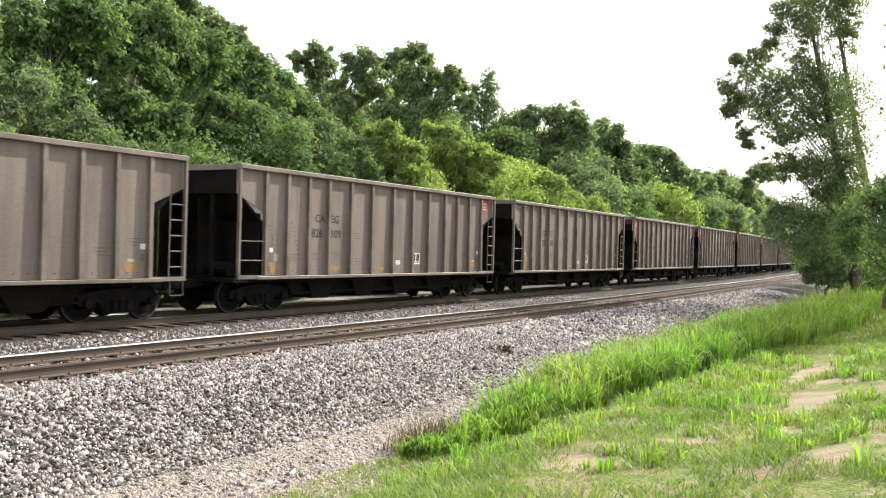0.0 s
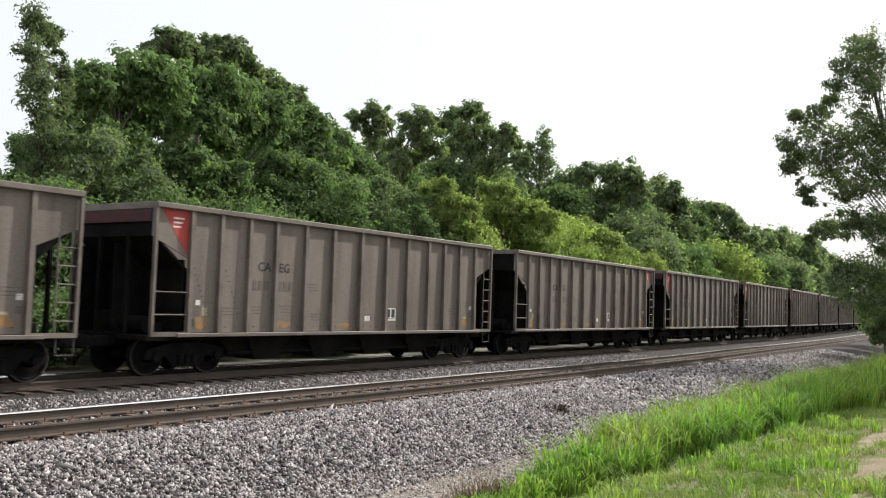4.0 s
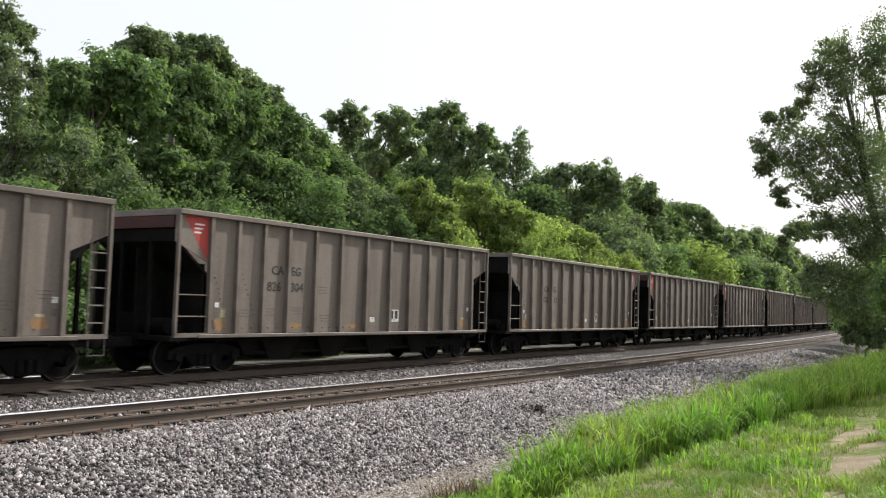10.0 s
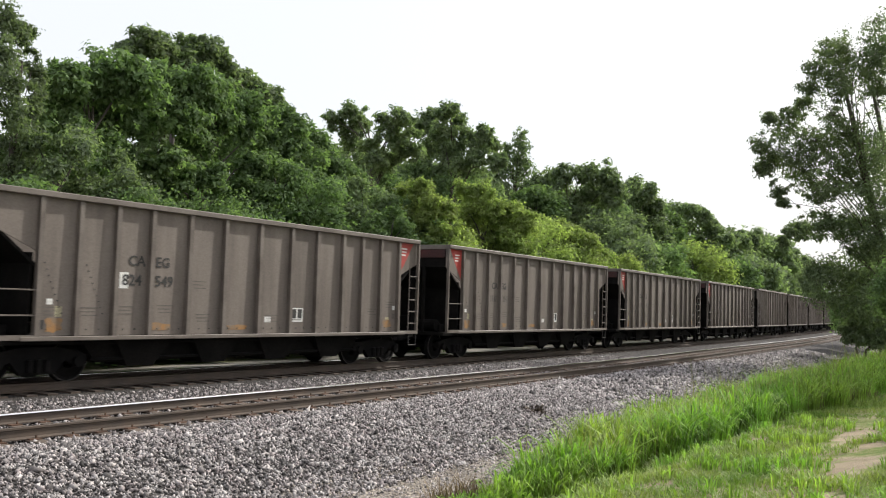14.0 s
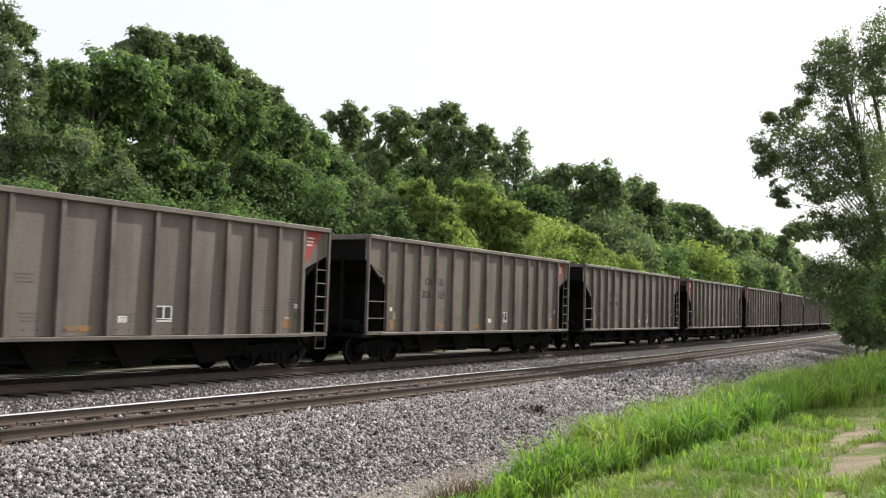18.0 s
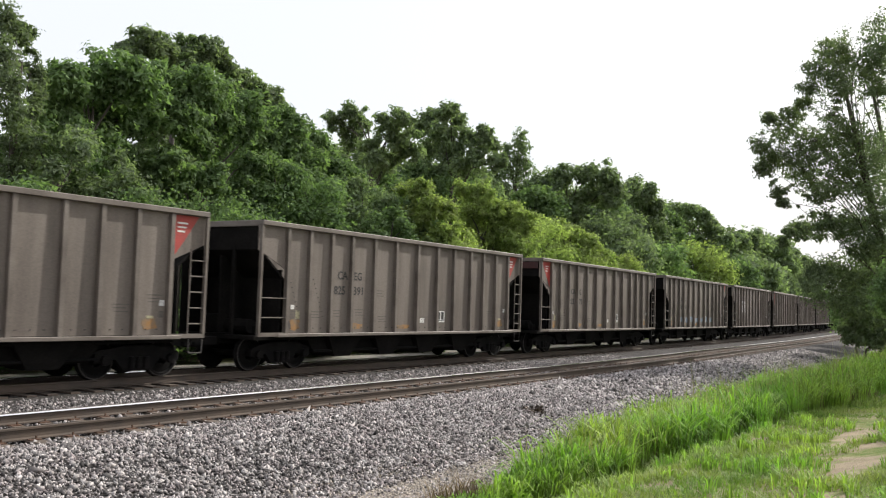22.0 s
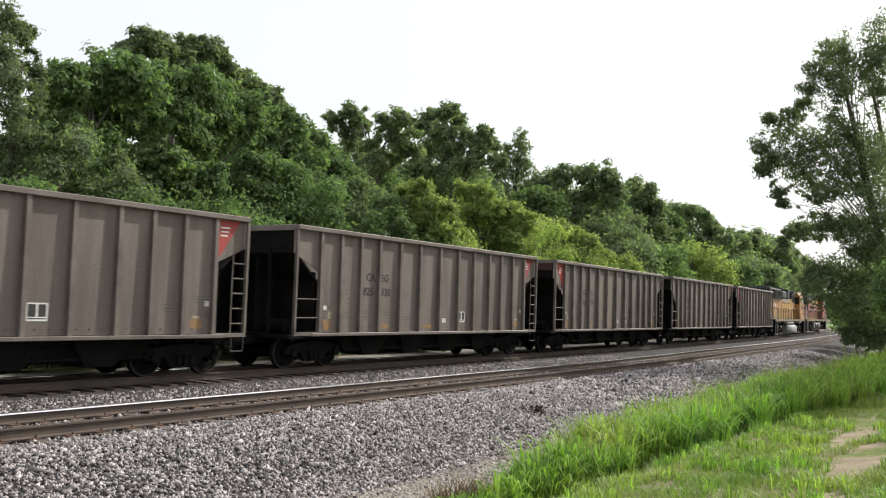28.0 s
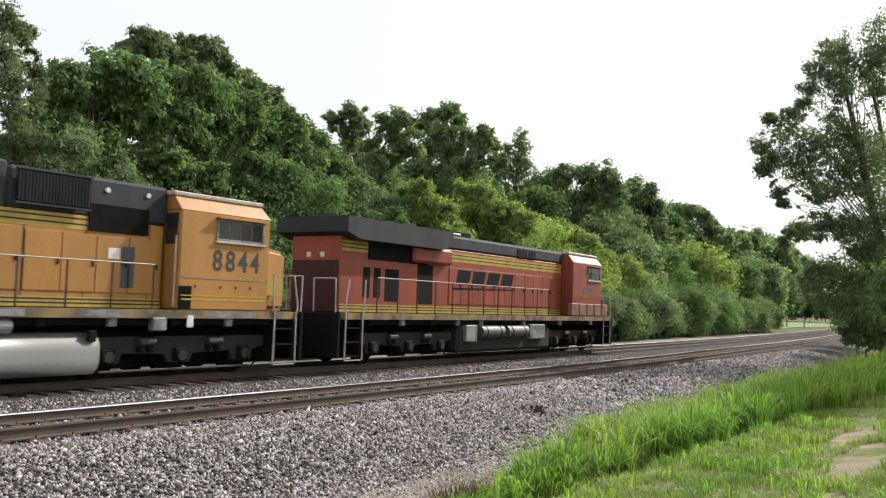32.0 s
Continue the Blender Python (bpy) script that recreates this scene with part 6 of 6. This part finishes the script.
    bmesh.ops.bevel(bm, geom=bm.edges[:], offset=0.14, segments=3, affect="EDGES")
    part("nose", bm, M["orange"], loco, "sun-faded orange nose")
    for s in (-1, 1):
        part("nose_panel", boxes((20.5, 21.3, *sorted((s * 1.26, s * 1.27)), 2.05, 2.5)), M["yellow"], loco)
        part("cab_stripe", boxes((17.7, 20.5, *sorted((s * 1.5, s * 1.506)), 1.86, 1.90), (17.7, 20.5, *sorted((s * 1.5, s * 1.506)), 1.96, 1.99)), M["yellow"], loco)
        part("cab_door", boxes((17.58, 17.6, *sorted((s * 0.95, s * 1.42)), 1.75, 3.7)), M["orange"], loco)
        part("rear_window", boxes((17.57, 17.6, *sorted((s * 0.98, s * 1.4)), 3.2, 3.95)), M["glass"], loco, "dark rear cab window")
        part("cab_grab", bent([(17.5, s * 1.46, 1.7), (17.5, s * 1.46, 3.4)], 0.018), M["rail_white"], loco)
        # another flat plate, black for the shade inside the step opening
        part("step_notch", boxes((17.62, 18.0, *sorted((s * 1.45, s * 1.505)), 1.64, 2.2)), M["soot_shade"], loco, "black plate for the shaded step opening below the cab")
        part("bell", boxes((17.9, 18.1, *sorted((s * 1.48, s * 1.53)), 1.2, 1.5), bevel=0.02), M["white"], loco)
    for s in (-1, 1):
        part("cab_rib", boxes((17.75, 20.4, *sorted((s * 1.5, s * 1.512)), 2.40, 2.435)), M["roof_white"], loco, "pale worn seam across the cab")
        part("cab_vent", boxes(*[(x - 0.03, x + 0.03, *sorted((s * 1.5, s * 1.508)), 2.16, 2.24) for x in (18.1, 18.9, 19.4, 19.9)]), M["stencil"], loco)
        part("classification_light", rods([((15.9, s * 0.99, 4.3), (15.9, s * 1.02, 4.3)), ((17.0, s * 0.99, 4.3), (17.0, s * 1.02, 4.3))], 0.06, 8), M["white"], loco)
        part("jacking_pad", boxes((16.9, 17.3, *sorted((s * 1.36, s * 1.55)), 1.12, 1.44), (8.2, 8.6, *sorted((s * 1.36, s * 1.55)), 1.12, 1.44), bevel=0.03), M["worn_grey"], loco, "pale grey jacking pads")
        part("panel_joint", boxes(*[(x - 0.012, x + 0.012, *sorted((s * hood, s * (hood + 0.006))), DECK, 3.6) for x in (7.95, 13.98, 15.42, 17.1)]), M["stencil"], loco)
        part("sill_patch", boxes(*[(x, x + w, *sorted((s * EDGE, s * (EDGE + 0.006))), DECK - 0.17, DECK - 0.03) for x, w in ((3.0, 1.1), (6.2, 0.6), (9.4, 1.6), (13.0, 0.8), (15.0, 1.2), (18.6, 1.4))]), M["worn_grey"], loco, "patches of bare grey on the sill")
    for i, digit in enumerate("8844"):
        letter(loco, digit, 0.74, 18.77 + 0.42 * i, -1.506, 2.84, M["stencil"], 0.9, "cab_digit")
    part("rear_number", boxes(*[(1.33, 1.348, -0.6 + 0.2 * i, -0.47 + 0.2 * i, 3.05, 3.25) for i in range(4)]), M["faint"], loco, "faded rear number")
    handrails(loco, 2.6, 16.9, 14, 2.66, M["rail_white"])
    corner_steps(loco, 1.35, -1)
    corner_steps(loco, 21.2, 1)
    for s in (-1, 1):
        tank(loco, "air_reservoir", 9.3, 13.6, s * 1.30, 1.24, 0.17, M["silver"], "long silver air reservoir")
    bm = rounded_bar(8.8, 15.6, 1.47, 0.16, 1.08, 0.36)
    ft = part("fuel_tank", bm, M["silver"], loco, "large silver fuel tank with rounded edges")
    part("tank_cap", boxes((15.3, 15.5, -1.5, -1.4, 0.9, 1.15), bevel=0.02), M["truck"], ft)
    six_wheel_truck(loco, 4.65, 2.03, M["loco_truck"])
    six_wheel_truck(loco, 18.0, 2.03, M["loco_truck"])
    return loco


def offset(ob, dx):
    """Shifts a thing's parts so that its root stands at its middle."""
    for c in ob.children:
        c.location.x -= dx
    return ob


# middle of each locomotive along the line at 13 s
BEHIND = START + 24 * PITCH - 0.795
LOCOS = dict(second=(BEHIND + 11.375, offset(second_loco(), 11.275)), front=(BEHIND + 22.55 + 11.45, offset(front_loco(), 11.15)))

# ---- small things ----


def weed_clump():
    """A dark dead weed lying on the ballast slope."""
    root = empty("dead_weed", 18.45, 8.83, ground_height(18.45, 8.83))
    tagged(root, "dark dead weed lying on the ballast slope", "weed")
    r = np.random.default_rng(5)
    pts = [((0, 0, 0), (float(r.normal(0, 0.22)), float(r.normal(0, 0.16)), float(abs(r.normal(0.08, 0.07))))) for _ in range(26)]
    part("stems", rods(pts, 0.006, 4), M["thatch"], root)
    v, f = leaves([p[1] for p in pts], [0.07] * len(pts), 9, 0.06, 0.6, 0.3)
    tri_mesh("dry_leaves", v, f, M["dead_leaf"], root)


M["dead_leaf"] = material("dead_leaf", (0.06, 0.042, 0.028), 0.9, 0, 0.3, 3, 10, 0, 0, (0.035, 0.028, 0.02), island=0.3)
M["lawn_far"] = material("mown_lawn", (0.13, 0.215, 0.045), 0.9, 0, 0.25, 0.15, 2.0, 0.3, 0.03, (0.17, 0.24, 0.06))
M["post"] = material("grey_post_wood", (0.17, 0.15, 0.125), 0.9, 0, 0.3, 4, 30, 0.3, 0.01)
weed_clump()

# the mown field seen past the end of the wood
lawn_v = [(x, y, 0.06 + ground_height(x, y)) for x in sheet_axis([(118, 300, 6)]) for y in sheet_axis([(30, 150, 6)])]
nk = len(sheet_axis([(30, 150, 6)]))
lawn_f = [(i * nk + j, (i + 1) * nk + j, (i + 1) * nk + j + 1, i * nk + j + 1) for i in range(len(lawn_v) // nk - 1) for j in range(nk - 1)]
tagged(tri_mesh("mown_field", lawn_v, lawn_f, M["lawn_far"], smooth=True), "bright green mown field beyond the wood", "field", kind="structure")


def field_gate(x, y):
    """Two posts with a top rail and a small plate, by the field."""
    z = ground_height(x, y)
    gate = empty("field_gate", x, y, z)
    tagged(gate, "low wooden gate with two posts by the field", "gate")
    for dx in (-1.6, 1.6):
        part("gate_post", boxes((dx - 0.09, dx + 0.09, -0.09, 0.09, -0.2, 2.3), bevel=0.02), M["post"], gate)
    part("gate_rail", boxes((-1.6, 1.6, -0.03, 0.03, 1.75, 1.9), bevel=0.01), M["post"], gate)
    part("gate_rail", boxes((-1.6, 1.6, -0.03, 0.03, 1.0, 1.12), bevel=0.01), M["post"], gate)
    part("plate", boxes((-1.75, -1.45, -0.12, -0.1, 1.5, 2.0)), M["worn_grey"], gate)
    gate.rotation_euler = (0, 0, radians(-58))


field_gate(172.0, 30.5)


# ---- movement ----
def motions():
    """The train rolls past towards the camera's left at a steady pace."""
    times = [i * 1.0 for i in range(33)]
    for n, ob in CARS.items():
        walk(ob, [(t, on_track(car_x(n, t))) for t in times])
    for middle, ob in LOCOS.values():
        walk(ob, [(t, on_track(middle - SPEED * (t - 13.0))) for t in times])


motions()
